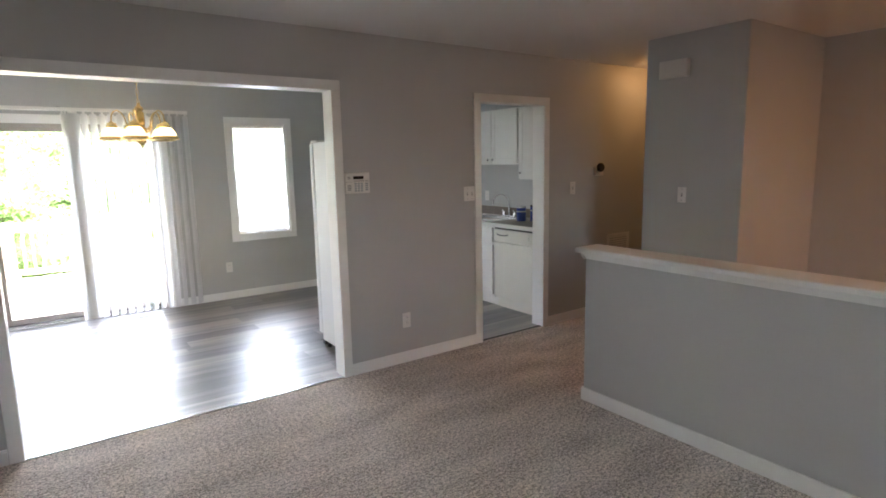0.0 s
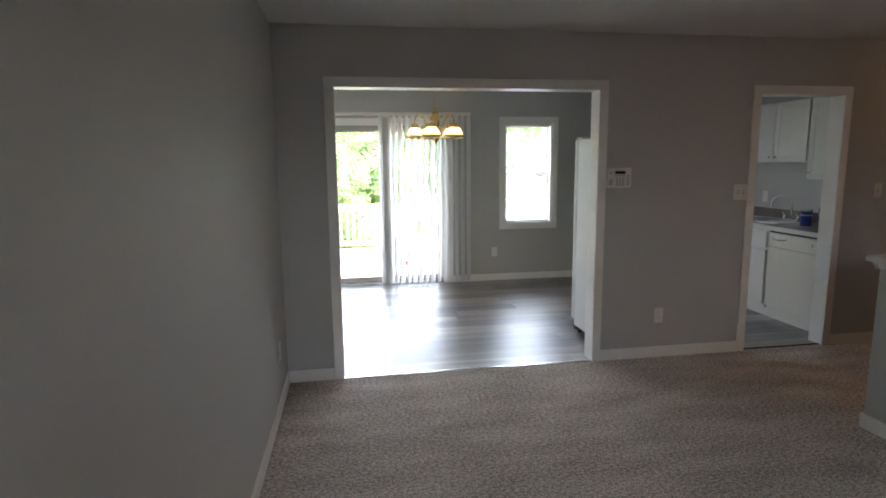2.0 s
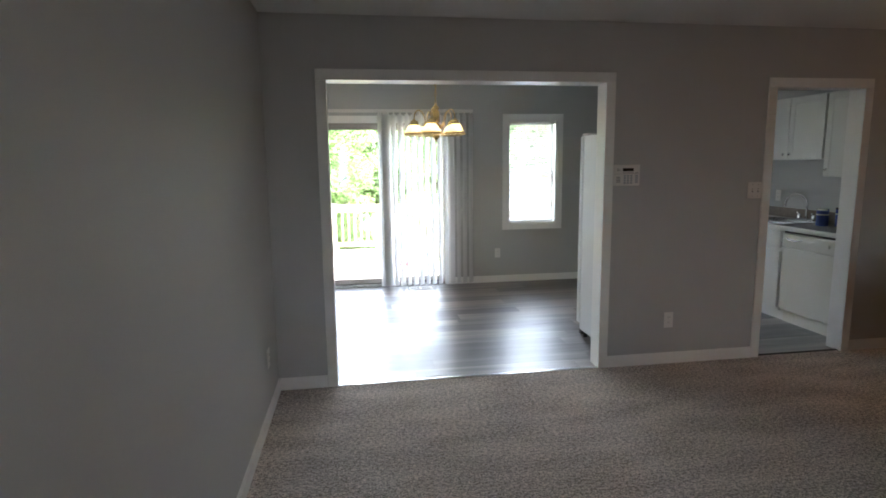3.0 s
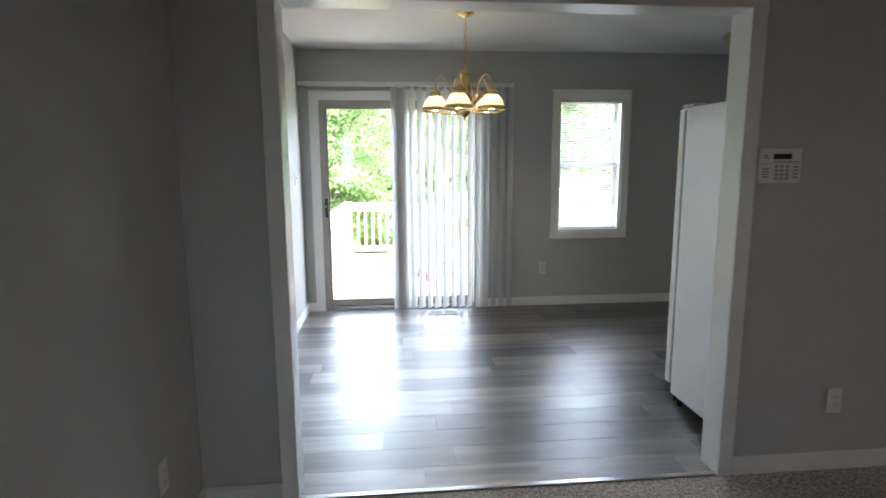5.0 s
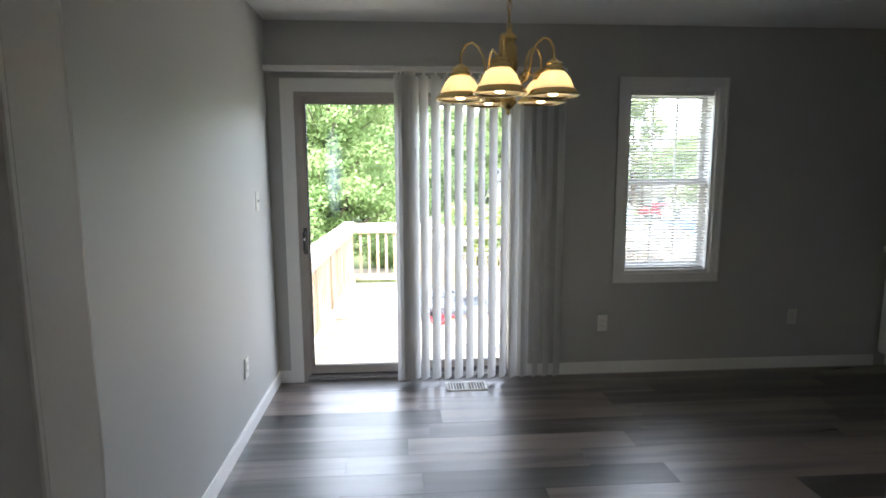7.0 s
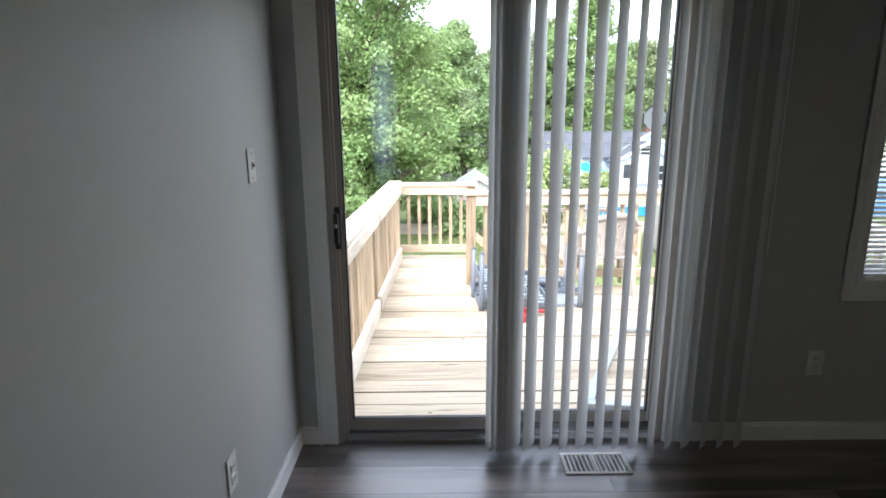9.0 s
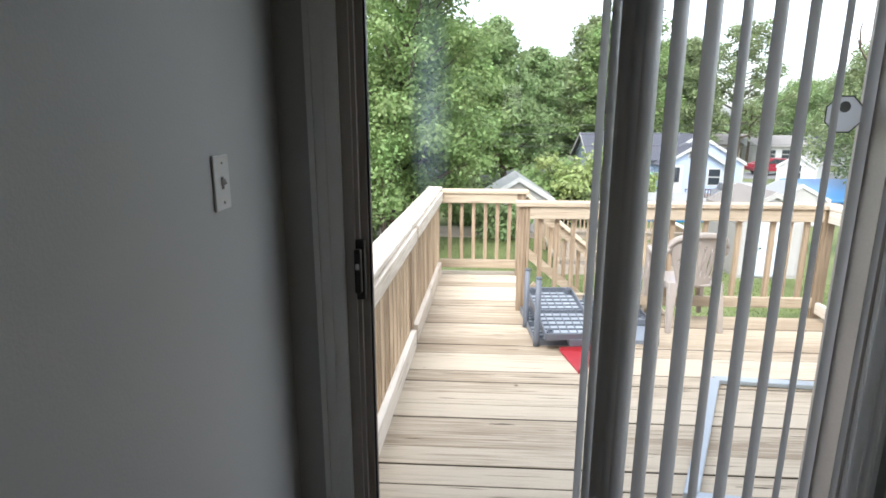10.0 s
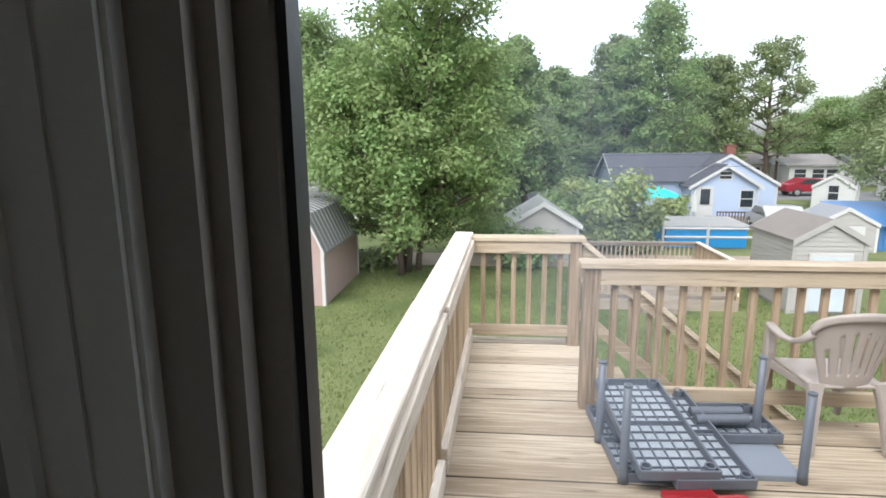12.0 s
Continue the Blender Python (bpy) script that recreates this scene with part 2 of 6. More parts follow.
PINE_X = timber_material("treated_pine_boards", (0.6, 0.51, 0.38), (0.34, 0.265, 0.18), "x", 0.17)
# paler copy of the pine: skylight on the rail tops put into the colour
PINE_Y_LIT = timber_material("treated_pine_rail_lit", (0.78, 0.71, 0.6), (0.52, 0.44, 0.34), "y", 0.1)
# two darker copies, shade of upright and front-facing timber put into the colour
PINE_Z_SHADED = timber_material("treated_pine_upright_shaded", (0.41, 0.31, 0.205), (0.22, 0.155, 0.095), "z", 0.12)
PINE_RAIL_SHADED = timber_material("treated_pine_crosswise_rail_shaded", (0.47, 0.385, 0.275), (0.29, 0.22, 0.15), "x", 0.1)
PINE_OLD = timber_material("greyed_pine", (0.3, 0.255, 0.2), (0.17, 0.135, 0.1), "x", 0.12)
GRASS = material("mown_grass", (0.085, 0.115, 0.034), 0.95, var=0.5, scale=0.45, fine=7, bump=0.9, tint=(0.14, 0.158, 0.058))
DIRT = material("packed_dirt_and_gravel", (0.3, 0.25, 0.19), 0.95, var=0.2, scale=1.5, fine=20, bump=0.3)
ASPHALT = material("worn_asphalt", (0.16, 0.16, 0.16), 0.9, var=0.12, scale=0.6, fine=12)
BARK = material("rough_bark", (0.1, 0.075, 0.055), 0.9, var=0.3, scale=4, fine=22, bump=0.9, stretch=(2, 2, 0.5))
LEAF_A = leaf_material("broad_leaves", (0.235, 0.325, 0.12), 0.45, 0.14)
LEAF_B = leaf_material("dark_leaves", (0.26, 0.35, 0.155), 0.5, 0.14)
LEAF_C = leaf_material("olive_leaves", (0.235, 0.29, 0.135), 0.45, 0.14)
LEAF_D = leaf_material("pale_shrub_leaves", (0.32, 0.38, 0.14), 0.4, 0.2)
SIDING_BLUE = material("pale_blue_vinyl_siding", (0.36, 0.43, 0.56), 0.55, var=0.04, scale=0.5, fine=5, bump=0.02)
SIDING_GREY = material("light_grey_vinyl_siding", (0.34, 0.327, 0.3), 0.55, var=0.08, scale=0.7, fine=6, bump=0.02)
SIDING_WHITE = material("white_vinyl_siding", (0.48, 0.48, 0.46), 0.55, var=0.04, scale=0.6, fine=6, bump=0.02)
# joint dirt and the shade of the board gaps in one dark colour
DIRTY_SHADED_EDGE = material("dirty_shaded_board_edge", (0.12, 0.095, 0.07), 0.95, var=0.2)
SPLIT = material("dark_weathered_split", (0.05, 0.035, 0.022), 0.95, var=0.3, scale=20)
DARK_STAIN = material("dark_stained_wood", (0.07, 0.04, 0.035), 0.7, var=0.1)
SIDING_TAN = material("tan_siding", (0.5, 0.44, 0.36), 0.6, var=0.05)
SHED_PINK = material("faded_mauve_plywood", (0.36, 0.26, 0.23), 0.75, var=0.07, scale=1.5, fine=14, stretch=(3, 3, 0.5))
SHINGLE_GREY = material("grey_asphalt_shingle", (0.26, 0.245, 0.23), 0.9, var=0.12, scale=2.5, fine=14, bump=0.4)
SHINGLE_DARK = material("dark_slate_shingle", (0.07, 0.073, 0.088), 0.9, var=0.14, scale=1.2, fine=7, bump=0.4)
SHINGLE_BROWN = material("brown_asphalt_shingle", (0.2, 0.18, 0.16), 0.9, var=0.12, scale=1.5, fine=9, bump=0.4)
METAL_GREY = material("grey_metal_roofing", (0.34, 0.34, 0.34), 0.4, 0.5, var=0.06)
METAL_BLUE = material("blue_metal_roofing", (0.07, 0.2, 0.42), 0.4, 0.2, var=0.08, scale=0.6)
POOL_BLUE = material("blue_tarpaulin", (0.015, 0.22, 0.48), 0.5, var=0.08, scale=0.9)
PALE_METAL = material("pale_corrugated_sheet", (0.4, 0.4, 0.39), 0.4, 0.1, var=0.1, scale=1.2)
AQUA = material("aqua_canvas", (0.02, 0.5, 0.55), 0.8)
BRICK = material("red_brick", (0.2, 0.08, 0.06), 0.85, var=0.2, scale=4, fine=14)
DARK_WINDOW = material("dark_window_pane", (0.03, 0.035, 0.04), 0.1)
PALE_DOOR = material("pale_blue_white_door", (0.46, 0.51, 0.56), 0.5)
CAR_RED = material("dark_red_car_paint", (0.22, 0.015, 0.03), 0.2, var=0.02, bump=0)
CAR_GREY = material("silver_car_paint", (0.5, 0.5, 0.52), 0.2, 0.3, var=0.02, bump=0)
RESIN_GREY = material("grey_resin", (0.13, 0.145, 0.17), 0.4, var=0.07, scale=8, fine=90, bump=0.04)
RESIN_LIGHT = material("light_grey_resin_panel", (0.36, 0.4, 0.43), 0.4, var=0.2, scale=6, fine=90, bump=0.03)
RESIN_MID = material("mid_grey_resin_shelf", (0.24, 0.27, 0.31), 0.4, var=0.05, scale=6, fine=90, bump=0.03)
RESIN_TAN = material("tan_resin_chair", (0.39, 0.34, 0.3), 0.38, var=0.05, scale=7, fine=70, bump=0.03)
RED_PLASTIC = material("red_plastic", (0.42, 0.04, 0.05), 0.45, var=0.06)
STILE = material("pale_grey_weathered_aluminium", (0.8, 0.8, 0.79), 0.35, 0.0, var=0.08, scale=6, fine=120, bump=0.03)
DECAL = translucent_material("white_vinyl_sticker", (0.85, 0.86, 0.88), 0.5, 0.4)
SCREEN_FRAME = material("pale_blue_aluminium", (0.44, 0.49, 0.53), 0.35, 0.3, var=0.05)


# ---- builders ----
def thing(name, at, label, category, group="", kind=""):
    ob = new(name)
    ob.location = at
    ob.empty_display_size = 0.05
    return tagged(ob, label, category, group, kind)


def root_of(ob):
    while ob.parent:
        ob = ob.parent
    return ob


def finish(bm, name, mat, smooth=False):
    bmesh.ops.recalc_face_normals(bm, faces=bm.faces[:])
    me = bpy.data.meshes.new(name)
    bm.to_mesh(me)
    bm.free()
    me.materials.append(mat)
    if smooth:
        for p in me.polygons:
            p.use_smooth = True
    return me


def part(name, bm, mat, parent, label="", smooth=False):
    """One mesh, modelled in the world's metres, hung under a thing or under a part."""
    r = root_of(parent)
    if r.location.length:
        bmesh.ops.translate(bm, vec=-r.location, verts=bm.verts[:])
    ob = new(name, finish(bm, name, mat, smooth))
    ob.parent = parent
    return tagged(ob, label) if label else ob


def solid(name, bm, mat, label, category, kind="structure", group="", smooth=False):
    ob = new(name, finish(bm, name, mat, smooth))
    return tagged(ob, label, category, group, kind)


def bevel(bm, r, seg=1):
    if r:
        bmesh.ops.bevel(bm, geom=bm.edges[:], offset=r, segments=seg, affect="EDGES", profile=0.5)
    return bm


def box(x0, x1, y0, y1, z0, z1, r=0.0, bm=None, seg=1):
    b = bmesh.new()
    bmesh.ops.create_cube(b, size=1.0)
    for v in b.verts:
        v.co = Vector(((x0 + x1) / 2 + v.co.x * (x1 - x0), (y0 + y1) / 2 + v.co.y * (y1 - y0), (z0 + z1) / 2 + v.co.z * (z1 - z0)))
    if r:
        bevel(b, r, seg)
    return join(bm, b) if bm is not None else b


def join(bm, other):
    me = bpy.data.meshes.new("tmp")
    other.to_mesh(me)
    other.free()
    bm.from_mesh(me)
    bpy.data.meshes.remove(me)
    return bm


def tube(p0, p1, r0, r1=None, seg=12, bm=None):
    b = bmesh.new()
    p0, p1 = Vector(p0), Vector(p1)
    d = p1 - p0
    bmesh.ops.create_cone(b, cap_ends=True, segments=seg, radius1=r0, radius2=r0 if r1 is None else r1, depth=d.length,
                          matrix=Matrix.Translation((p0 + p1) / 2) @ d.to_track_quat("Z", "Y").to_matrix().to_4x4())
    return join(bm, b) if bm is not None else b


def beam(p0, p1, w, h, bm=None, r=0.0):
    """A board from p0 to p1, w wide sideways and h deep."""
    b = bmesh.new()
    bmesh.ops.create_cube(b, size=1.0)
    p0, p1 = Vector(p0), Vector(p1)
    d = p1 - p0
    for v in b.verts:
        v.co = Vector((v.co.x * w, v.co.y * h, v.co.z * d.length))
    if r:
        bevel(b, r)
    bmesh.ops.transform(b, matrix=Matrix.Translation((p0 + p1) / 2) @ d.to_track_quat("Z", "Y").to_matrix().to_4x4(), verts=b.verts[:])
    return join(bm, b) if bm is not None else b


def lathe(profile, at, seg=24, axis="z", bm=None):
    """A turned shape from (radius, height) pairs."""
    b = bmesh.new()
    rings = []
    for r, z in profile:
        rings.append([b.verts.new((r * math.cos(2 * math.pi * i / seg), r * math.sin(2 * math.pi * i / seg), z)) for i in range(seg)])
    for a, c in zip(rings, rings[1:]):
        for i in range(seg):
            b.faces.new((a[i], a[(i + 1) % seg], c[(i + 1) % seg], c[i]))
    bmesh.ops.remove_doubles(b, verts=b.verts[:], dist=1e-5)
    if axis == "y":
        bmesh.ops.rotate(b, matrix=Matrix.Rotation(radians(90), 3, "X"), verts=b.verts[:])
    if axis == "x":
        bmesh.ops.rotate(b, matrix=Matrix.Rotation(radians(90), 3, "Y"), verts=b.verts[:])
    bmesh.ops.translate(b, vec=at, verts=b.verts[:])
    return join(bm, b) if bm is not None else b


def sweep(points, radius, seg=8, bm=None):
    """A round rod through points; radius may be one number or one a point."""
    b = bmesh.new()
    pts = [Vector(p) for p in points]
    rad = radius if isinstance(radius, (list, tuple)) else [radius] * len(pts)
    rings, side = [], None
    for i, p in enumerate(pts):
        d = (pts[min(i + 1, len(pts) - 1)] - pts[max(i - 1, 0)]).normalized()
        if side is None:
            side = d.orthogonal().normalized()
        side = (side - d * side.dot(d)).normalized()
        up = d.cross(side)
        rings.append([b.verts.new(p + (side * math.cos(2 * math.pi * k / seg) + up * math.sin(2 * math.pi * k / seg)) * rad[i]) for k in range(seg)])
    for a, c in zip(rings, rings[1:]):
        for k in range(seg):
            b.faces.new((a[k], a[(k + 1) % seg], c[(k + 1) % seg], c[k]))
    b.faces.new(rings[0])
    b.faces.new(rings[-1][::-1])
    return join(bm, b) if bm is not None else b


def prism(poly, p0, p1, axis, bm=None):
    """A polygon pulled from p0 to p1 along an axis; poly lists the two other coordinates in order."""
    b = bmesh.new()
    k = "xyz".index(axis)
    rows = []
    for v in (p0, p1):
        row = []
        for q in poly:
            c = list(q)
            c.insert(k, v)
            row.append(b.verts.new(c))
        rows.append(row)
    n = len(poly)
    for i in range(n):
        b.faces.new((rows[0][i], rows[0][(i + 1) % n], rows[1][(i + 1) % n], rows[1][i]))
    b.faces.new(rows[0][::-1])
    b.faces.new(rows[1])
    return join(bm, b) if bm is not None else b


# ---- the rooms: shell ----
XL, XH, XE = -0.74, 4.30, 4.95        # left wall, kitchen's east wall, stairwell's east wall
YS, Y1, Y2, YN = -3.6, 3.44, 3.56, 6.53
CEIL = 2.43
OPEN = (-0.348, 1.53, 2.033)
KDOOR = (2.83, 3.55, 2.012)
SLIDE = (-0.568, 0.905, 1.982)
WIN = (1.688, 2.325, 0.735, 2.022)

b = box(XL - 0.14, XL, YS - 0.15, YN + 0.15, -0.1, CEIL)
solid("wall_west", b, WALL, "warm grey painted plasterboard wall", "wall")
b = box(XL, OPEN[0] - 0.018, Y1, Y2, 0, CEIL)
box(OPEN[0] - 0.018, OPEN[1] + 0.018, Y1, Y2, OPEN[2] + 0.018, CEIL, bm=b)
box(OPEN[1] + 0.018, KDOOR[0] - 0.018, Y1, Y2, 0, CEIL, bm=b)
box(KDOOR[0] - 0.018, KDOOR[1] + 0.018, Y1, Y2, KDOOR[2] + 0.018, CEIL, bm=b)
box(KDOOR[1] + 0.018, 8.0, Y1, Y2, 0, CEIL, bm=b)
solid("wall_between_rooms", b, WALL, "warm grey wall with a wide cased opening and a doorway", "wall")
b = box(XL, SLIDE[0], YN, YN + 0.15, -0.1, CEIL)
box(SLIDE[0], SLIDE[1], YN, YN + 0.15, SLIDE[2], CEIL, bm=b)
box(SLIDE[1], WIN[0], YN, YN + 0.15, -0.1, CEIL, bm=b)
box(WIN[0], WIN[1], YN, YN + 0.15, -0.1, WIN[2], bm=b)
box(WIN[0], WIN[1], YN, YN + 0.15, WIN[3], CEIL, bm=b)
box(WIN[1], XH + 0.12, YN, YN + 0.15, -0.1, CEIL, bm=b)
solid("wall_north", b, WALL, "warm grey wall around the sliding door and a window", "wall")
solid("wall_kitchen_east", box(XH, XH + 0.12, Y2, YN, 0, CEIL), WALL, "grey painted kitchen wall", "wall")
b = box(XL, XE + 0.12, YS - 0.15, YS, -0.1, 1.4)
box(XL, XE + 0.12, YS - 0.15, YS, 2.1, CEIL, bm=b)
box(XL, 0.3, YS - 0.15, YS, 1.4, 2.1, bm=b)
box(0.72, XE + 0.12, YS - 0.15, YS, 1.4, 2.1, bm=b)
solid("wall_south", b, WALL, "plain warm grey wall with the front window's opening", "wall")
solid("wall_stairwell", box(XE, XE + 0.12, YS, 1.83, 0, CEIL), WALL, "warm grey stairwell wall in lamplight", "wall")
solid("wall_closet", box(3.80, 8.0, 1.80, 2.575, 0, CEIL), WALL, "warm grey closet block beside the hallway", "wall")
solid("wall_hall_end", box(8.0, 8.1, 1.80, Y2, 0, CEIL), WALL, "plain grey hallway end wall", "wall")
solid("ceiling", box(XL - 0.14, 8.1, YS - 0.15, YN + 0.15, CEIL, CEIL + 0.12), CEILING, "white painted flat ceiling", "ceiling")
solid("floor_carpet", box(XL, 8.0, YS, 3.452, -0.1, 0), CARPET, "taupe speckled cut-pile carpet", "floor")
floor_2 = thing("floor_dining", (0, 0, -0.05), "grey-brown wood-look vinyl plank floor", "floor", kind="structure")
part("subfloor", box(XL, XH, 3.452, YN + 0.02, -0.1, -0.006), SUBFLOOR, floor_2)
solid("threshold_strip", prism([(3.430, 0.0), (3.437, 0.006), (3.462, 0.006), (3.469, 0.0)], OPEN[0], OPEN[1], "x"), STEEL, "thin metal threshold strip between carpet and planks", "threshold")
solid("threshold_strip", prism([(3.452, 0.0), (3.458, 0.005), (3.478, 0.005), (3.484, 0.0)], KDOOR[0], KDOOR[1], "x"), SUBFLOOR, "dark threshold strip under the kitchen doorway", "threshold")

# half wall along the stairwell, with its cap
half = thing("half_wall", (2.66, 0.5, 0), "grey half wall with a white moulded cap beside the stairs", "half wall", kind="structure")
part("wall", box(2.60, 2.72, YS, 2.125, 0, 0.945), WALL, half)
part("cap", box(2.55, 2.77, YS, 2.178, 0.965, 0.997, 0.006), TRIM, half, "white painted wooden cap")
part("moulding", prism([(2.568, 0.965), (2.60, 0.925), (2.60, 0.965)], YS, 2.14, "y"), TRIM, half, "white cove moulding")
part("moulding", prism([(2.125, 0.925), (2.158, 0.965), (2.125, 0.965)], 2.575, 2.745, "x"), TRIM, half, "white cove moulding")
part("baseboard", box(2.586, 2.60, YS, 2.14, 0, 0.085, 0.003), TRIM, half, "white baseboard")
part("baseboard", box(2.60, 2.735, 2.125, 2.14, 0, 0.085, 0.003), TRIM, half, "white baseboard")


# ---- trim ----
def skirting(x0, x1, y0, y1, h=0.085):
    b = box(x0, x1, y0, y1, 0, h - 0.012)
    if abs(x1 - x0) > abs(y1 - y0):
        d = 0.004
        toward = -1 if y1 > Y1 + 0.0 and abs(y1 - YN) < 0.01 or abs(y1 - Y1) < 0.01 else 1
        box(x0, x1, y0 + (d if toward < 0 else 0), y1 - (d if toward > 0 else 0), h - 0.012, h, bm=b)
    else:
        box(x0, x1 - 0.004, y0, y1, h - 0.012, h, bm=b)
    return solid("baseboard", b, TRIM, "white painted wooden baseboard", "baseboard")


T = 0.012
skirting(XL, XL + T, YS, Y1)
skirting(XL, XL + T, Y2, YN)
skirting(XL + T, -0.418, Y1 - T, Y1)
skirting(1.60, 2.765, Y1 - T, Y1)
skirting(3.622, 8.0, Y1 - T, Y1)
skirting(XL + T, -0.655, YN - T, YN)
skirting(0.993, 3.66, YN - T, YN)
skirting(XL + T, -0.418, Y2, Y2 + T)


def casing(x0, x1, ztop, y, out, width, zbot=0.0, floor_to=True, name="trim"):
    """Moulded casing round an opening on the wall plane y; out: -1 towards the living side, 1 the other way."""
    b = bmesh.new()
    o = lambda d: sorted((y, y + out * d))
    beads = ((0.0, width, 0.012), (width - 0.016, width, 0.019), (0.004, 0.013, 0.016), (width * 0.45, width * 0.45 + 0.007, 0.0145))
    for a, c, d in beads:
        ya, yb = o(d)
        box(x0 - c, x0 - a, ya, yb, zbot, ztop + a, bm=b)
        box(x1 + a, x1 + c, ya, yb, zbot, ztop + a, bm=b)
        box(x0 - c, x1 + c, ya, yb, ztop + a, ztop + c, bm=b)
    if not floor_to:
        for a, c, d in beads:
            ya, yb = o(d)
            box(x0 - c, x1 + c, ya, yb, zbot - c, zbot - a, bm=b)
    return solid(name, b, TRIM, "white moulded door and window casing", "trim")


def plain_casing(x0, x1, ztop, y, out, width):
    ya, yb = sorted((y, y + out * 0.014))
    b = box(x0 - width, x0, ya, yb, 0, ztop, 0.003)
    box(x1, x1 + width, ya, yb, 0, ztop, 0.003, bm=b)
    box(x0 - width, x1 + width, ya, yb, ztop, ztop + width, 0.003, bm=b)
    return solid("trim", b, TRIM, "white painted flat casing round the opening", "trim")


def jamb(x0, x1, ztop):
    b = box(x0 - 0.018, x0, Y1 - 0.002, Y2 + 0.002, 0, ztop)
    box(x1, x1 + 0.018, Y1 - 0.002, Y2 + 0.002, 0, ztop, bm=b)
    box(x0 - 0.018, x1 + 0.018, Y1 - 0.002, Y2 + 0.002, ztop, ztop + 0.018, bm=b)
    return solid("trim", b, TRIM, "white painted jamb lining", "trim")


for o in (OPEN, KDOOR):
    jamb(*o)
    plain_casing(*o, Y1, -1, 0.068)
    plain_casing(*o, Y2, 1, 0.068)
casing(*SLIDE, YN, -1, 0.085)
casing(WIN[0], WIN[1], WIN[3], YN, -1, 0.068, zbot=WIN[2], floor_to=False)

# ---- sliding door ----
door = thing("sliding_door", (0.17, YN + 0.06, 0), "bronze aluminium sliding patio door, closed, clear glass", "door", kind="structure")
x0, x1, zt = SLIDE
b = box(x0, x0 + 0.03, YN + 0.0, YN + 0.15, 0, zt)
box(x0 + 0.03, x0 + 0.042, YN + 0.012, YN + 0.03, 0.03, zt - 0.03, bm=b)
box(x1 - 0.03, x1, YN + 0.0, YN + 0.15, 0, zt, bm=b)
box(x0 + 0.03, x1 - 0.03, YN + 0.0, YN + 0.15, zt - 0.03, zt, bm=b)
part("frame", b, BRONZE, door)
b = box(x0 + 0.03, x1 - 0.03, YN - 0.015, YN + 0.15, 0, 0.022)
for y in (0.004, 0.035, 0.065, 0.1):
    box(x0 + 0.03, x1 - 0.03, YN + y, YN + y + 0.004, 0.022, 0.042, bm=b)
part("sill_track", b, STEEL, door, "ribbed metal sill track")


def panel(name, xa, xb, y, label, sw=0.075):
    b = box(xa, xa + 0.052, y, y + 0.028, 0.045, zt - 0.03, 0.003)
    box(xa + 0.052, xb - sw, y, y + 0.028, 0.045, 0.098, 0.003, bm=b)
    box(xa + 0.052, xb - sw, y, y + 0.028, zt - 0.072, zt - 0.03, 0.003, bm=b)
    p = part(name, b, BRONZE, door, label)
    b = box(xb - sw, xb, y + 0.004, y + 0.028, 0.045, zt - 0.03, 0.002)
    for k in range(3 if sw > 0.05 else 0):
        box(xb - 0.073 + 0.026 * k, xb - 0.056 + 0.026 * k, y - 0.004, y + 0.004, 0.045, zt - 0.03, 0.002, bm=b)
    part("meeting_stile", b, STILE, p, "pale grey ridged aluminium stile")
    b = box(xa + 0.052, xa + 0.058, y + 0.002, y + 0.024, 0.098, zt - 0.072)
    box(xb - sw - 0.006, xb - sw, y + 0.002, y + 0.024, 0.098, zt - 0.072, bm=b)
    box(xa + 0.058, xb - sw - 0.006, y + 0.002, y + 0.024, 0.098, 0.102, bm=b)
    box(xa + 0.058, xb - sw - 0.006, y + 0.002, y + 0.024, zt - 0.076, zt - 0.072, bm=b)
    part("gasket", b, GASKET, p, "black rubber glazing gasket")
    g = part("pane", box(xa + 0.054, xb - sw - 0.002, y + 0.010, y + 0.015, 0.1, zt - 0.074), GLASS, p, "clear glass pane")
    g.visible_shadow = False
    return p


left = panel("sliding_panel", x0 + 0.012, 0.238, YN + 0.034, "sliding glass panel with a black latch handle")
right = panel("fixed_panel", 0.186, x1 - 0.031, YN + 0.082, "fixed glass panel behind the blinds", 0.012)
b = box(-0.548, -0.512, YN + 0.004, YN + 0.034, 0.905, 1.085, 0.006, seg=2)
box(-0.54, -0.52, YN - 0.016, YN + 0.006, 0.93, 1.06, 0.005, bm=b, seg=2)
part("handle", b, BLACK, left, "black plastic pull handle")
part("latch", box(-0.536, -0.524, YN - 0.022, YN - 0.014, 1.0, 1.02, 0.003), STEEL, left, "small steel latch lever")

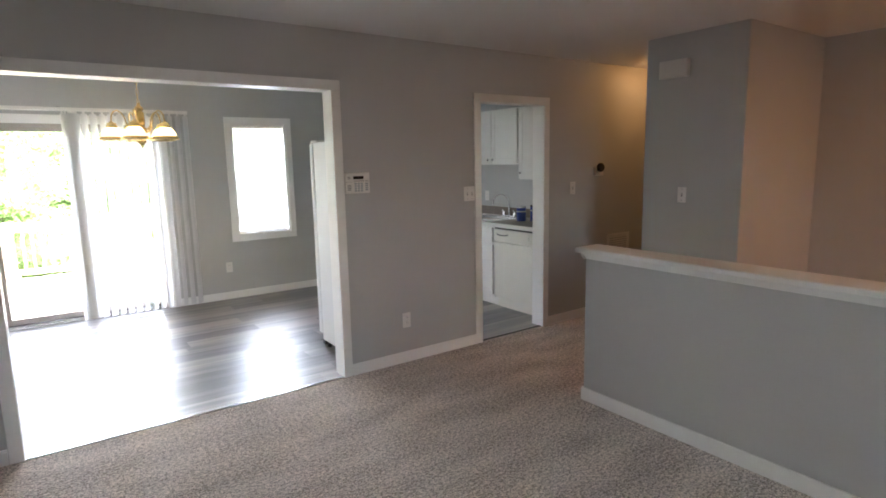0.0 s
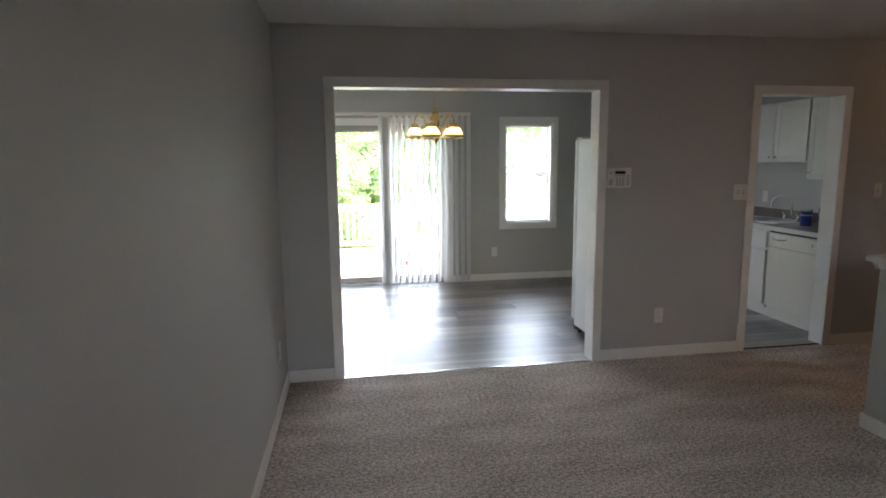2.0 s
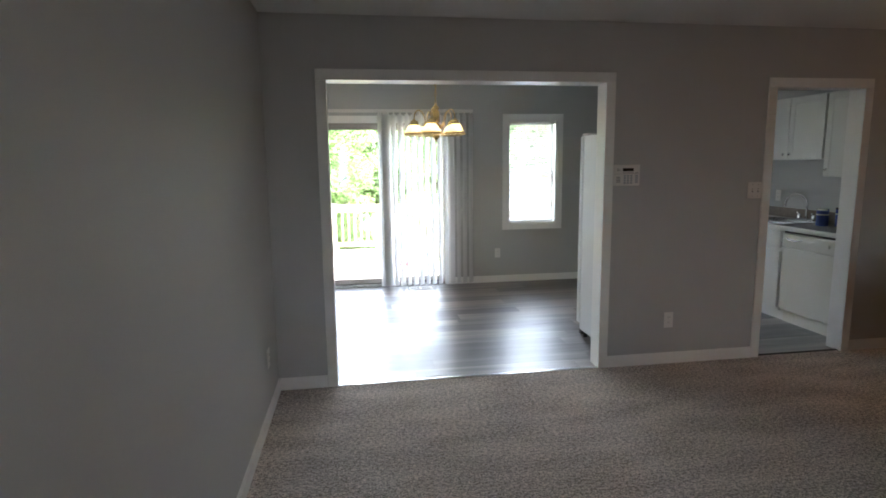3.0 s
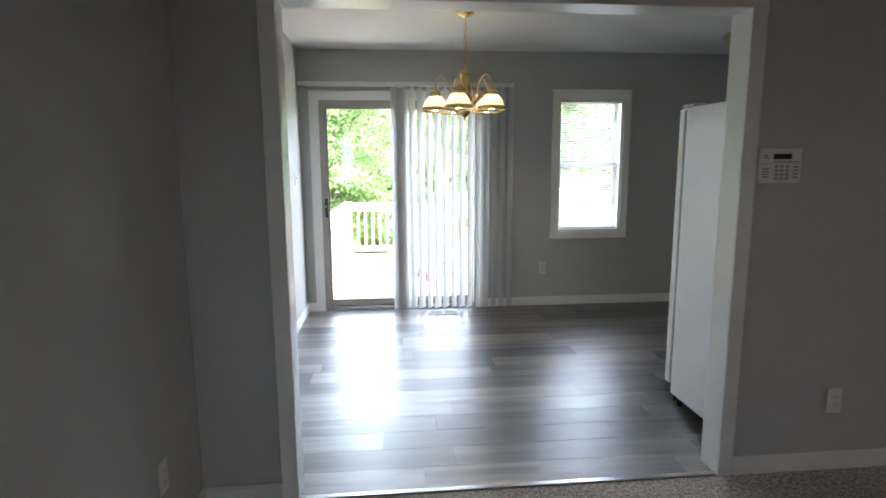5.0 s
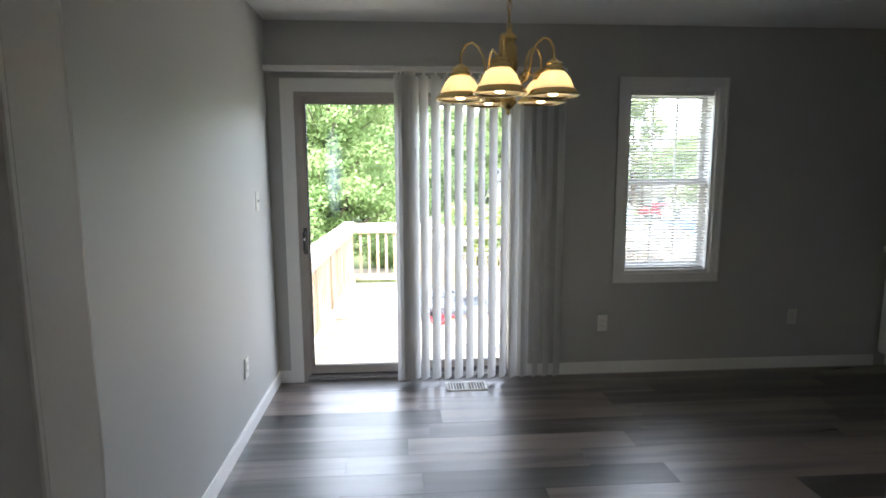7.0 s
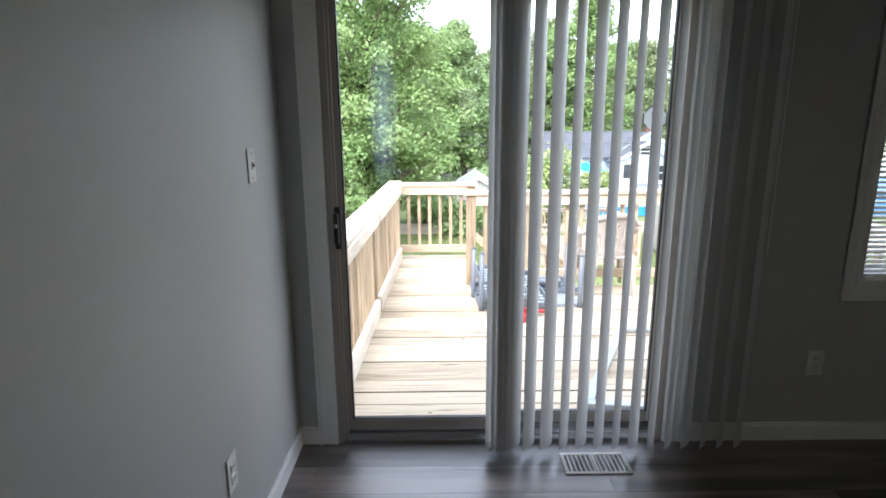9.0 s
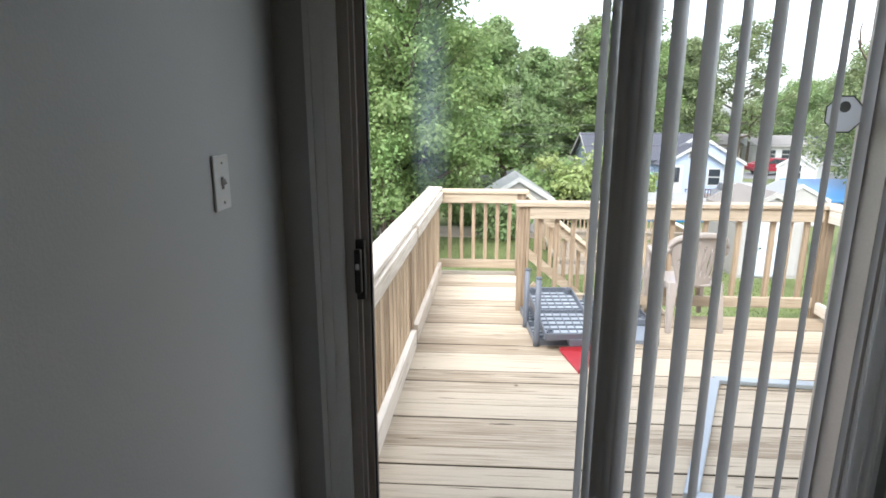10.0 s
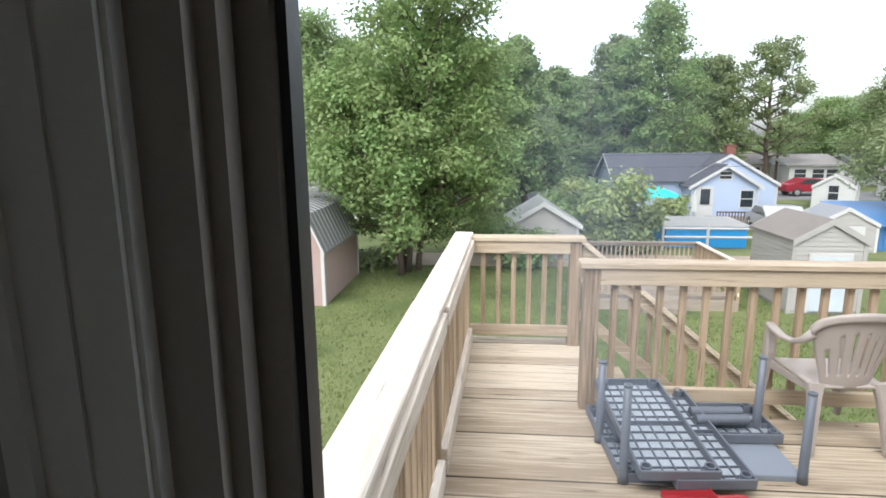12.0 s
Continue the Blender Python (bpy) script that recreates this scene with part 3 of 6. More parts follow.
def smear_material():
    m, n, l, bs = tree_of("hazy_smear_on_glass")
    n.remove(bs)
    coord = n.new("ShaderNodeTexCoord").outputs["Object"]
    patch = noise_of(n, l, coord, 9.0, (1.6, 1, 0.5), 3.0)
    edge = n.new("ShaderNodeTexGradient")
    edge.gradient_type = "SPHERICAL"
    mp = n.new("ShaderNodeMapping")
    mp.inputs["Scale"].default_value = (15.0, 1.0, 3.1)
    l.new(coord, mp.inputs["Vector"])
    l.new(mp.outputs[0], edge.inputs["Vector"])
    f = calc(n, l, "MULTIPLY", calc(n, l, "MULTIPLY", edge.outputs["Fac"], patch), 0.17)
    tr, df, mx = n.new("ShaderNodeBsdfTransparent"), n.new("ShaderNodeBsdfTranslucent"), n.new("ShaderNodeMixShader")
    df.inputs["Color"].default_value = (0.62, 0.74, 0.95, 1)
    l.new(f, mx.inputs[0])
    l.new(tr.outputs[0], mx.inputs[1])
    l.new(df.outputs[0], mx.inputs[2])
    l.new(mx.outputs[0], n["Material Output"].inputs["Surface"])
    return m


smear = new("glass_smear", finish(box(-0.12, 0.12, 0.0, 0.0008, -0.33, 0.33), "glass_smear", smear_material()))
smear.parent = left
smear.location = Vector((-0.325, YN + 0.0425, 1.46)) - door.location
smear.visible_shadow = False

decal = thing("window_decal", (0.8, YN + 0.09, 1.435), "white octagonal security sticker on the glass", "sticker")
b = lathe([(0.0, 0.0), (0.05, 0.0), (0.05, 0.0008), (0.0, 0.0008)], (0, 0, 0), 8)
r = lathe([(0.05, 0.0), (0.0535, 0.0), (0.0535, 0.0012), (0.05, 0.0012), (0.05, 0.0)], (0, 0, 0), 8)
for q, mt, nm in ((b, DECAL, "face"), (r, BLACK, "border")):
    bmesh.ops.rotate(q, matrix=Matrix.Rotation(radians(22.5), 3, "Z"), verts=q.verts[:])
    bmesh.ops.rotate(q, matrix=Matrix.Rotation(radians(90), 3, "X"), verts=q.verts[:])
    bmesh.ops.translate(q, vec=(0.8, YN + 0.0915, 1.435), verts=q.verts[:])
    part(nm, q, mt, decal)
part("emblem", tube((0.8, YN + 0.0896, 1.455), (0.8, YN + 0.0904, 1.455), 0.015, seg=16), GREY_PRINT, decal)
for k in range(3):
    part("print_bar", box(0.768, 0.832, YN + 0.0896, YN + 0.0904, 1.424 - 0.012 * k, 1.424 - 0.012 * k), GREY_PRINT, decal)

# ---- window ----
win = thing("window_1", ((WIN[0] + WIN[1]) / 2, YN + 0.08, WIN[2]), "white double-hung window with grid bars", "window", kind="structure")
wx0, wx1, wz0, wz1 = WIN
b = box(wx0, wx0 + 0.02, YN, YN + 0.14, wz0, wz1)
box(wx1 - 0.02, wx1, YN, YN + 0.14, wz0, wz1, bm=b)
box(wx0 + 0.02, wx1 - 0.02, YN, YN + 0.14, wz1 - 0.02, wz1, bm=b)
box(wx0 + 0.02, wx1 - 0.02, YN - 0.0, YN + 0.14, wz0, wz0 + 0.02, bm=b)
part("window_frame", b, TRIM, win)
wm = (wz0 + wz1) / 2
for nm, za, zb, y in (("upper_sash", wm - 0.02, wz1 - 0.02, YN + 0.105), ("lower_sash", wz0 + 0.02, wm + 0.02, YN + 0.075)):
    b = box(wx0 + 0.02, wx0 + 0.055, y, y + 0.028, za, zb, 0.002)
    box(wx1 - 0.055, wx1 - 0.02, y, y + 0.028, za, zb, 0.002, bm=b)
    box(wx0 + 0.055, wx1 - 0.055, y, y + 0.028, za, za + 0.04, 0.002, bm=b)
    box(wx0 + 0.055, wx1 - 0.055, y, y + 0.028, zb - 0.04, zb, 0.002, bm=b)
    sash = part(nm, b, TRIM, win)
    for k in (1, 2):
        xm = wx0 + 0.055 + (wx1 - wx0 - 0.11) * k / 3
        part("grid_bar", box(xm - 0.006, xm + 0.006, y + 0.008, y + 0.02, za + 0.04, zb - 0.04), TRIM, sash)
    zm = (za + zb) / 2
    part("grid_bar", box(wx0 + 0.055, wx1 - 0.055, y + 0.009, y + 0.019, zm - 0.006, zm + 0.006), TRIM, sash)
    g = part("pane", box(wx0 + 0.054, wx1 - 0.054, y + 0.012, y + 0.016, za + 0.039, zb - 0.039), GLASS, sash, "clear glass pane")
    g.visible_shadow = False

blind = thing("mini_blind", ((wx0 + wx1) / 2, YN + 0.03, wz0 + 0.03), "white slatted mini blind, lowered with slats open", "blind")
part("head_rail", box(wx0 + 0.023, wx1 - 0.023, YN + 0.012, YN + 0.045, wz1 - 0.05, wz1 - 0.022, 0.002), WHITE_PLASTIC, blind)
part("bottom_rail", box(wx0 + 0.026, wx1 - 0.026, YN + 0.018, YN + 0.04, wz0 + 0.024, wz0 + 0.04, 0.003), WHITE_PLASTIC, blind)
b = bmesh.new()
xs = (wx0 + 0.026, wx1 - 0.026)
prof = [(-0.0125, -0.0028), (-0.006, 0.0004), (0.0, 0.0015), (0.006, 0.0012), (0.0125, -0.001)]
rows = [[b.verts.new((x, py, pz)) for py, pz in prof] for x in xs]
for i in range(4):
    b.faces.new((rows[0][i], rows[0][i + 1], rows[1][i + 1], rows[1][i]))
slat_mesh = finish(b, "slat", SLAT, True)
z, k = wz0 + 0.055, 0
while z < wz1 - 0.06:
    s = new("slat", slat_mesh)
    s.parent = blind
    s.location = Vector((0, YN + 0.029, z)) - blind.location
    s.rotation_euler = (radians(22 + 4 * math.sin(k * 1.7)), 0, 0)
    z, k = z + 0.0212, k + 1
for x in (wx0 + 0.12, wx1 - 0.12):
    part("ladder_cord", tube((x, YN + 0.016, wz0 + 0.03), (x, YN + 0.016, wz1 - 0.04), 0.0012, seg=5), WHITE_PLASTIC, blind)

# ---- vertical blinds ----
vb = thing("vertical_blind", (0.25, 6.44, 2.0), "white vertical blind, half drawn, vanes turned open", "blind")
part("head_rail", box(XL + 0.006, 1.228, 6.42, 6.462, 2.098, 2.132, 0.004), WHITE_PLASTIC, vb, "white metal head rail")
for x in (-0.6, 0.08, 0.9):
    part("rail_bracket", box(x - 0.015, x + 0.015, 6.425, YN, 2.132, 2.137), STEEL, vb)
b = bmesh.new()
rows = []
for z in (0.03, 2.075):
    rows.append([b.verts.new((0.009 * (1 - (i / 3 - 1) ** 2), -0.0445 + 0.089 * i / 6, z)) for i in range(7)])
for i in range(6):
    b.faces.new((rows[0][i], rows[0][i + 1], rows[1][i + 1], rows[1][i]))
vane_mesh = finish(b, "vane", VANE, True)
clip_mesh = finish(box(-0.004, 0.004, -0.012, 0.012, 2.07, 2.1), "vane_clip", WHITE_PLASTIC)
vanes = [(0.108, 24), (0.133, 27)] + [(0.16 + 0.0115 * i, 33 + 10 * (i % 2) + i) for i in range(6)]
vanes += [(0.283 + 0.0767 * i, 43 + 5 * math.sin(2.3 * i)) for i in range(13)]
for x, a in vanes:
    v = new("vane", vane_mesh)
    v.parent = vb
    v.location = Vector((x, 6.44, 0)) - vb.location
    v.rotation_euler = (0, 0, radians(-a))
    c = new("vane_clip", clip_mesh)
    c.parent = v
part("tilt_chain", tube((1.215, 6.412, 0.9), (1.215, 6.412, 2.1), 0.0022, seg=5), WHITE_PLASTIC, vb)


# ---- wall plates and small fittings ----
def plate(name, at, normal, kind, w=0.072, h=0.118, gang=1):
    """A switch or socket plate: modelled facing -y, then turned to its wall."""
    label = {"switch": "white plastic toggle light switch plate", "socket": "white plastic double socket plate", "rocker": "white plastic blank-faced switch plate"}[kind]
    t = thing("light_switch" if kind != "socket" else "wall_socket", (0, 0, 0), label, "switch" if kind != "socket" else "socket", "light switches" if kind != "socket" else "wall sockets")
    part("plate", box(-w / 2, w / 2, -0.006, 0, -h / 2, h / 2, 0.003, seg=2), WHITE_PLASTIC, t)
    if kind == "socket":
        for z in (0.02, -0.02):
            o = part("outlet_face", box(-0.017, 0.017, -0.009, -0.004, z - 0.014, z + 0.014, 0.004, seg=2), WHITE_PLASTIC, t)
            for x in (-0.007, 0.006):
                part("slot", box(x - 0.0012, x + 0.0012, -0.0096, -0.0085, z - 0.004, z + 0.006), GREY_PRINT, o)
    else:
        for g in range(gang):
            x = (g - (gang - 1) / 2) * 0.046
            part("toggle_slot", box(x - 0.005, x + 0.005, -0.0068, -0.005, -0.013, 0.013), GREY_PRINT, t)
            q = box(x - 0.004, x + 0.004, -0.017, -0.005, -0.006, 0.006, 0.001)
            bmesh.ops.rotate(q, cent=(x, -0.005, 0), matrix=Matrix.Rotation(radians(-22), 3, "X"), verts=q.verts[:])
            part("toggle", q, WHITE_PLASTIC, t)
            for z in (0.042, -0.042):
                part("screw", tube((x, -0.0072, z), (x, -0.005, z), 0.003, seg=8), STEEL, t)
    t.matrix_world = Matrix.Translation(at) @ Matrix.Rotation({"-y": 0, "+x": radians(90), "-x": radians(-90), "+y": radians(180)}[normal], 4, "Z")
    return t


plate("a", (2.075, Y1, 0.335), "-y", "socket")
plate("b", (2.71, Y1, 1.28), "-y", "switch", 0.118, 0.118, 2)
plate("c", (3.937, Y1, 1.272), "-y", "switch")
plate("d", (1.56, YN, 0.375), "-y", "socket")
plate("e", (2.99, YN, 0.39), "-y", "socket")
plate("f", (XL, 6.152, 1.288), "+x", "switch")
plate("g", (XL, 5.744, 0.394), "+x", "socket")
plate("h", (3.80, 2.237, 1.259), "-x", "switch")
plate("i", (XL, 3.06, 0.36), "+x", "socket")
plate("j", (XH, 5.12, 1.12), "-x", "socket")

pad = thing("alarm_keypad", (1.69, Y1, 1.405), "off-white wall alarm keypad with small dark display", "keypad")
part("case", box(1.598, 1.79, Y1 - 0.028, Y1, 1.332, 1.478, 0.006, seg=2), WHITE_PLASTIC, pad)
part("display", box(1.66, 1.74, Y1 - 0.0295, Y1 - 0.027, 1.432, 1.454), LCD, pad, "dark display window")
for r in range(4):
    for c in range(3):
        part("key", box(1.668 + 0.024 * c, 1.684 + 0.024 * c, Y1 - 0.031, Y1 - 0.027, 1.396 - 0.0165 * r, 1.407 - 0.0165 * r, 0.001), RESIN_LIGHT, pad, "small grey key")
for r in range(4):
    part("speaker_slot", box(1.614, 1.642, Y1 - 0.0292, Y1 - 0.0275, 1.356 + 0.011 * r, 1.361 + 0.011 * r), GREY_PRINT, pad)
    part("side_key", box(1.752, 1.774, Y1 - 0.030, Y1 - 0.027, 1.352 + 0.0145 * r, 1.361 + 0.0145 * r, 0.001), RESIN_LIGHT, pad)
for x0_, x1_, z_ in ((1.66, 1.742, 1.419), (1.616, 1.64, 1.436), (1.616, 1.636, 1.446), (1.752, 1.776, 1.419)):
    part("print_bar", box(x0_, x1_, Y1 - 0.0290, Y1 - 0.0275, z_, z_ + 0.004), GREY_PRINT, pad)
part("lid_seam", box(1.6, 1.788, Y1 - 0.0285, Y1 - 0.0275, 1.4125, 1.4137), GREY_PRINT, pad)

chime = thing("door_chime", (3.80, 2.328, 2.18), "plain off-white doorbell chime box on the wall", "chime")
part("cover", box(3.752, 3.80, 2.215, 2.442, 2.118, 2.245, 0.006, seg=2), WHITE_PLASTIC, chime)
thermo = thing("thermostat", (4.295, Y1, 1.435), "round-cornered thermostat with a dark face", "thermostat")
part("base", box(4.235, 4.355, Y1 - 0.02, Y1, 1.375, 1.46, 0.006, seg=2), WHITE_PLASTIC, thermo)
part("dial", lathe([(0.0, 0.03), (0.035, 0.03), (0.043, 0.02), (0.043, 0.0)], (4.30, Y1 - 0.02, 1.455), 20, "y"), BLACK, thermo, "dark round dial")
grille = thing("return_grille", (4.63, Y1, 0.6), "white louvred return-air grille low on the hall wall", "grille")
b = box(4.46, 4.80, Y1 - 0.012, Y1, 0.76, 0.785)
box(4.46, 4.80, Y1 - 0.012, Y1, 0.42, 0.445, bm=b)
box(4.46, 4.485, Y1 - 0.012, Y1, 0.445, 0.76, bm=b)
box(4.775, 4.80, Y1 - 0.012, Y1, 0.445, 0.76, bm=b)
part("frame", b, WHITE_PLASTIC, grille)
for k in range(14):
    part("louvre", beam((4.485, Y1 - 0.006, 0.457 + 0.0225 * k), (4.775, Y1 - 0.006, 0.457 + 0.0225 * k), 0.002, 0.014), WHITE_PLASTIC, grille)
dome = thing("hall_ceiling_lamp", (4.85, 3.05, CEIL), "lit warm glass dome lamp on the hall ceiling", "lamp")
part("base", lathe([(0.0, 0.0), (0.13, 0.0), (0.135, -0.015), (0.13, -0.025)], (4.85, 3.05, CEIL), 24), BRASS, dome)
part("glass", lathe([(0.125, -0.022), (0.12, -0.05), (0.09, -0.085), (0.04, -0.1), (0.0, -0.102)], (4.85, 3.05, CEIL), 24), HALL_LAMP, dome, "glowing frosted glass bowl", True)

vent = thing("floor_vent", (0.555, 6.35, 0), "white metal floor register by the sliding door", "vent")
b = box(0.415, 0.695, 6.275, 6.292, 0, 0.007, 0.002)
box(0.415, 0.695, 6.408, 6.425, 0, 0.007, 0.002, bm=b)
box(0.415, 0.432, 6.292, 6.408, 0, 0.007, 0.002, bm=b)
box(0.678, 0.695, 6.292, 6.408, 0, 0.007, 0.002, bm=b)
box(0.549, 0.561, 6.292, 6.408, 0, 0.0065, bm=b)
part("frame", b, WHITE_PLASTIC, vent)
part("duct", box(0.43, 0.68, 6.29, 6.41, 0.0005, 0.002), BLACK, vent, "dark duct under the slots")
for k in range(12):
    x = 0.442 + 0.0195 * k + (0.006 if k > 5 else 0)
    part("fin", box(x, x + 0.007, 6.292, 6.408, 0.002, 0.006), WHITE_PLASTIC, vent)

# ---- chandelier ----
CX, CY = 0.60, 5.17
ch = thing("chandelier", (CX, CY, CEIL), "brass five-arm chandelier with lit alabaster bell shades", "chandelier")
part("canopy", lathe([(0.0, 0.0), (0.065, 0.0), (0.062, -0.012), (0.03, -0.03), (0.008, -0.04), (0.0, -0.04)], (CX, CY, CEIL), 24), BRASS, ch, smooth=True)
z, k = CEIL - 0.045, 0
while z > 2.085:
    pts = []
    for i in range(13):
        a = 2 * math.pi * i / 12
        u, w = 0.0105 * math.cos(a), 0.024 * math.sin(a)
        pts.append((CX + (u if k % 2 else 0), CY + (0 if k % 2 else u), z - 0.015 + w))
    part("chain_link", sweep(pts, 0.0024, 6), BRASS, ch)
    z, k = z - 0.042, k + 1
part("cord", sweep([(CX + 0.006 * math.sin(q * 1.3), CY + 0.006 * math.cos(q), CEIL - 0.04 - 0.031 * q) for q in range(12)], 0.0022, 6), ANTIQUE, ch)
part("column", lathe([(0.0, 2.075), (0.012, 2.07), (0.014, 2.05), (0.03, 2.04), (0.034, 2.02), (0.024, 2.005), (0.036, 1.995), (0.038, 1.9), (0.03, 1.885), (0.05, 1.86), (0.05, 1.84),
                      (0.022, 1.82), (0.018, 1.79), (0.034, 1.77), (0.036, 1.755), (0.018, 1.735), (0.008, 1.722), (0.012, 1.715), (0.0, 1.705)], (CX, CY, 0), 24), ANTIQUE, ch, "turned antique brass column", True)
for i in range(5):
    a = radians(72 * i + 250)
    ux, uy = math.cos(a), math.sin(a)
    pt = lambda r, z: (CX + ux * r, CY + uy * r, z)
    pts = [pt(0.035, 1.85), pt(0.06, 1.835), pt(0.085, 1.85), pt(0.1, 1.9), pt(0.11, 1.95), pt(0.13, 1.99), pt(0.16, 2.01), pt(0.185, 2.0), pt(0.203, 1.97), pt(0.208, 1.93), pt(0.208, 1.905)]
    arm = part("arm", sweep(pts, 0.0055, 8), BRASS, ch, smooth=True)
    curl = [pt(0.085 + 0.024 * math.cos(q * 0.7) * (1 - q / 12), 1.862 + 0.024 * math.sin(q * 0.7) * (1 - q / 12)) for q in range(10)]
    part("scroll", sweep(curl, 0.004, 6), BRASS, arm)
    q = lathe([(0.036, 1.872), (0.05, 1.862), (0.066, 1.842), (0.078, 1.816), (0.088, 1.793), (0.098, 1.778), (0.094, 1.778), (0.084, 1.793), (0.074, 1.816), (0.062, 1.84), (0.047, 1.859), (0.034, 1.868)], (0, 0, 0), 56)
    for v in q.verts:
        f = 1 + 0.012 * math.cos(28 * math.atan2(v.co.y, v.co.x))
        v.co.x, v.co.y = v.co.x * f, v.co.y * f
    bmesh.ops.translate(q, vec=pt(0.208, 0), verts=q.verts[:])
    sh = part("shade", q, SHADE, ch, "ribbed alabaster glass bell shade, lit inside", True)
    part("band", lathe([(0.09, 1.797), (0.0945, 1.795), (0.099, 1.786), (0.107, 1.777), (0.109, 1.771), (0.104, 1.768), (0.098, 1.772), (0.092, 1.785), (0.09, 1.797)], pt(0.208, 0), 32), BRASS, sh, "polished brass flared rim band", True)
    part("fitter", lathe([(0.0, 1.922), (0.014, 1.92), (0.02, 1.91), (0.034, 1.906), (0.036, 1.896), (0.032, 1.892), (0.041, 1.886), (0.043, 1.872), (0.037, 1.864)], pt(0.208, 0), 24), BRASS, sh, "stepped brass shade holder", True)
    part("bulb", lathe([(0.0, 1.772), (0.016, 1.776), (0.026, 1.79), (0.027, 1.805), (0.02, 1.826), (0.012, 1.845), (0.012, 1.87)], pt(0.208, 0), 16), BULB, sh, "glowing bulb", True)

# ---- fridge and the cabinet over it ----
fr = thing("refrigerator", (2.08, 3.95, 0), "tall white single-door refrigerator with a smooth side", "refrigerator")
part("body", box(1.714, 2.45, 3.6, 4.235, 0.05, 1.715, 0.008, seg=2), APPLIANCE, fr)
part("base_grille", box(1.72, 2.43, 4.2, 4.25, 0.012, 0.05), BLACK, fr, "black kick grille")
for za, zb, nm in ((0.1, 1.712, "door"),):
    d = part(nm, box(1.714, 2.45, 4.246, 4.312, za, zb, 0.012, seg=2), APPLIANCE, fr)
    part("door_seal", box(1.722, 2.44, 4.234, 4.247, za + 0.008, zb - 0.008), RESIN_LIGHT, d, "grey door seal")
    part("handle", box(2.38, 2.405, 4.31, 4.35, (zb - 0.45 if za < 1 else za + 0.04), (zb - 0.03 if za < 1 else zb - 0.12), 0.006), APPLIANCE, d)
part("hinge_cover", box(1.724, 1.80, 4.18, 4.3, 1.715, 1.735, 0.005), WHITE_PLASTIC, fr, "white hinge cover")
for x, y in ((1.74, 3.66), (2.41, 3.66), (1.74, 4.16), (2.41, 4.16)):
    part("foot", tube((x, y, 0), (x, y, 0.052), 0.018, seg=10), BLACK, fr)


def wall_cabinet(name, x0, x1, y0, y1, z0, z1, face, doors, label):
    """A painted wall or base cabinet; face '-x' or '+y'; doors: list of spans along the front."""
    t = thing(name, ((x0 + x1) / 2, (y0 + y1) / 2, z0), label, "cabinet")
    part("body", box(x0, x1, y0, y1, z0, z1, 0.002), CABINET, t)
    for a, c, za, zb, knob in doors:
        if face == "-x":
            b = box(x0 - 0.019, x0 - 0.001, a, c, za, zb, 0.003)
            d = part("door", b, CABINET, t)
            q = box(x0 - 0.0245, x0 - 0.018, a + 0.0, a + 0.055, za, zb, 0.002)
            box(x0 - 0.0245, x0 - 0.018, c - 0.055, c, za, zb, 0.002, bm=q)
            box(x0 - 0.0245, x0 - 0.018, a + 0.055, c - 0.055, za, za + 0.055, 0.002, bm=q)
            box(x0 - 0.0245, x0 - 0.018, a + 0.055, c - 0.055, zb - 0.055, zb, 0.002, bm=q)
            part("door_frame", q, CABINET, d)
            part("knob", lathe([(0.0, -0.024), (0.012, -0.022), (0.014, -0.015), (0.006, -0.008), (0.006, 0.0)], (x0 - 0.0245, knob[0], knob[1]), 12, "x"), CHROME, d, "small metal knob", True)
        else:
            b = box(a, c, y1 + 0.001, y1 + 0.019, za, zb, 0.003)
            d = part("door", b, CABINET, t)
            part("knob", tube((knob[0], y1 + 0.019, knob[1]), (knob[0], y1 + 0.04, knob[1]), 0.011, seg=12), CHROME, d, "small metal knob")
    return t


wall_cabinet("fridge_cabinet", 1.706, 2.45, Y2 + 0.002, 3.78, 1.742, 2.13, "+y", [(1.709, 2.075, 1.745, 2.127, (2.05, 1.78)), (2.079, 2.447, 1.745, 2.127, (2.10, 1.78))], "white wall cabinet above the refrigerator")
wall_cabinet("wall_cabinet", 3.985, XH, 4.215, 5.1, 1.495, 2.085, "-x", [(4.225, 4.635, 1.505, 2.075, (4.6, 1.55)), (4.645, 5.09, 1.505, 2.075, (4.68, 1.55))], "white two-door wall cabinet over the sink")
wall_cabinet("wall_cabinet", 3.985, XH, Y2 + 0.002, 4.212, 1.34, 2.085, "-x", [(3.6, 4.2, 1.35, 2.075, (4.16, 1.41))], "taller white wall cabinet beside the sink cabinet")

dw = thing("dishwasher", (4.0, 3.99, 0), "off-white front-loading dishwasher under the counter", "dishwasher")
part("body", box(3.72, 4.28, 3.702, 4.285, 0.1, 0.86), OFF_WHITE, dw)
d = part("door", box(3.692, 3.718, 3.704, 4.283, 0.12, 0.7, 0.006, seg=2), OFF_WHITE, dw)
c = part("control_panel", box(3.69, 3.718, 3.704, 4.283, 0.706, 0.832, 0.006, seg=2), OFF_WHITE, dw, "off-white control strip")
part("handle", sweep([(3.688, 4.06, 0.79), (3.672, 4.09, 0.782), (3.67, 4.15, 0.78), (3.672, 4.2, 0.782), (3.688, 4.23, 0.79)], 0.007, 8), STEEL, c)
part("dial", lathe([(0.0, -0.014), (0.013, -0.012), (0.015, 0.0)], (3.69, 3.77, 0.775), 14, "x"), OFF_WHITE, c, "off-white selector dial")
part("gap", box(3.70, 3.72, 3.704, 4.283, 0.836, 0.862), BLACK, dw, "dark gap under the counter")
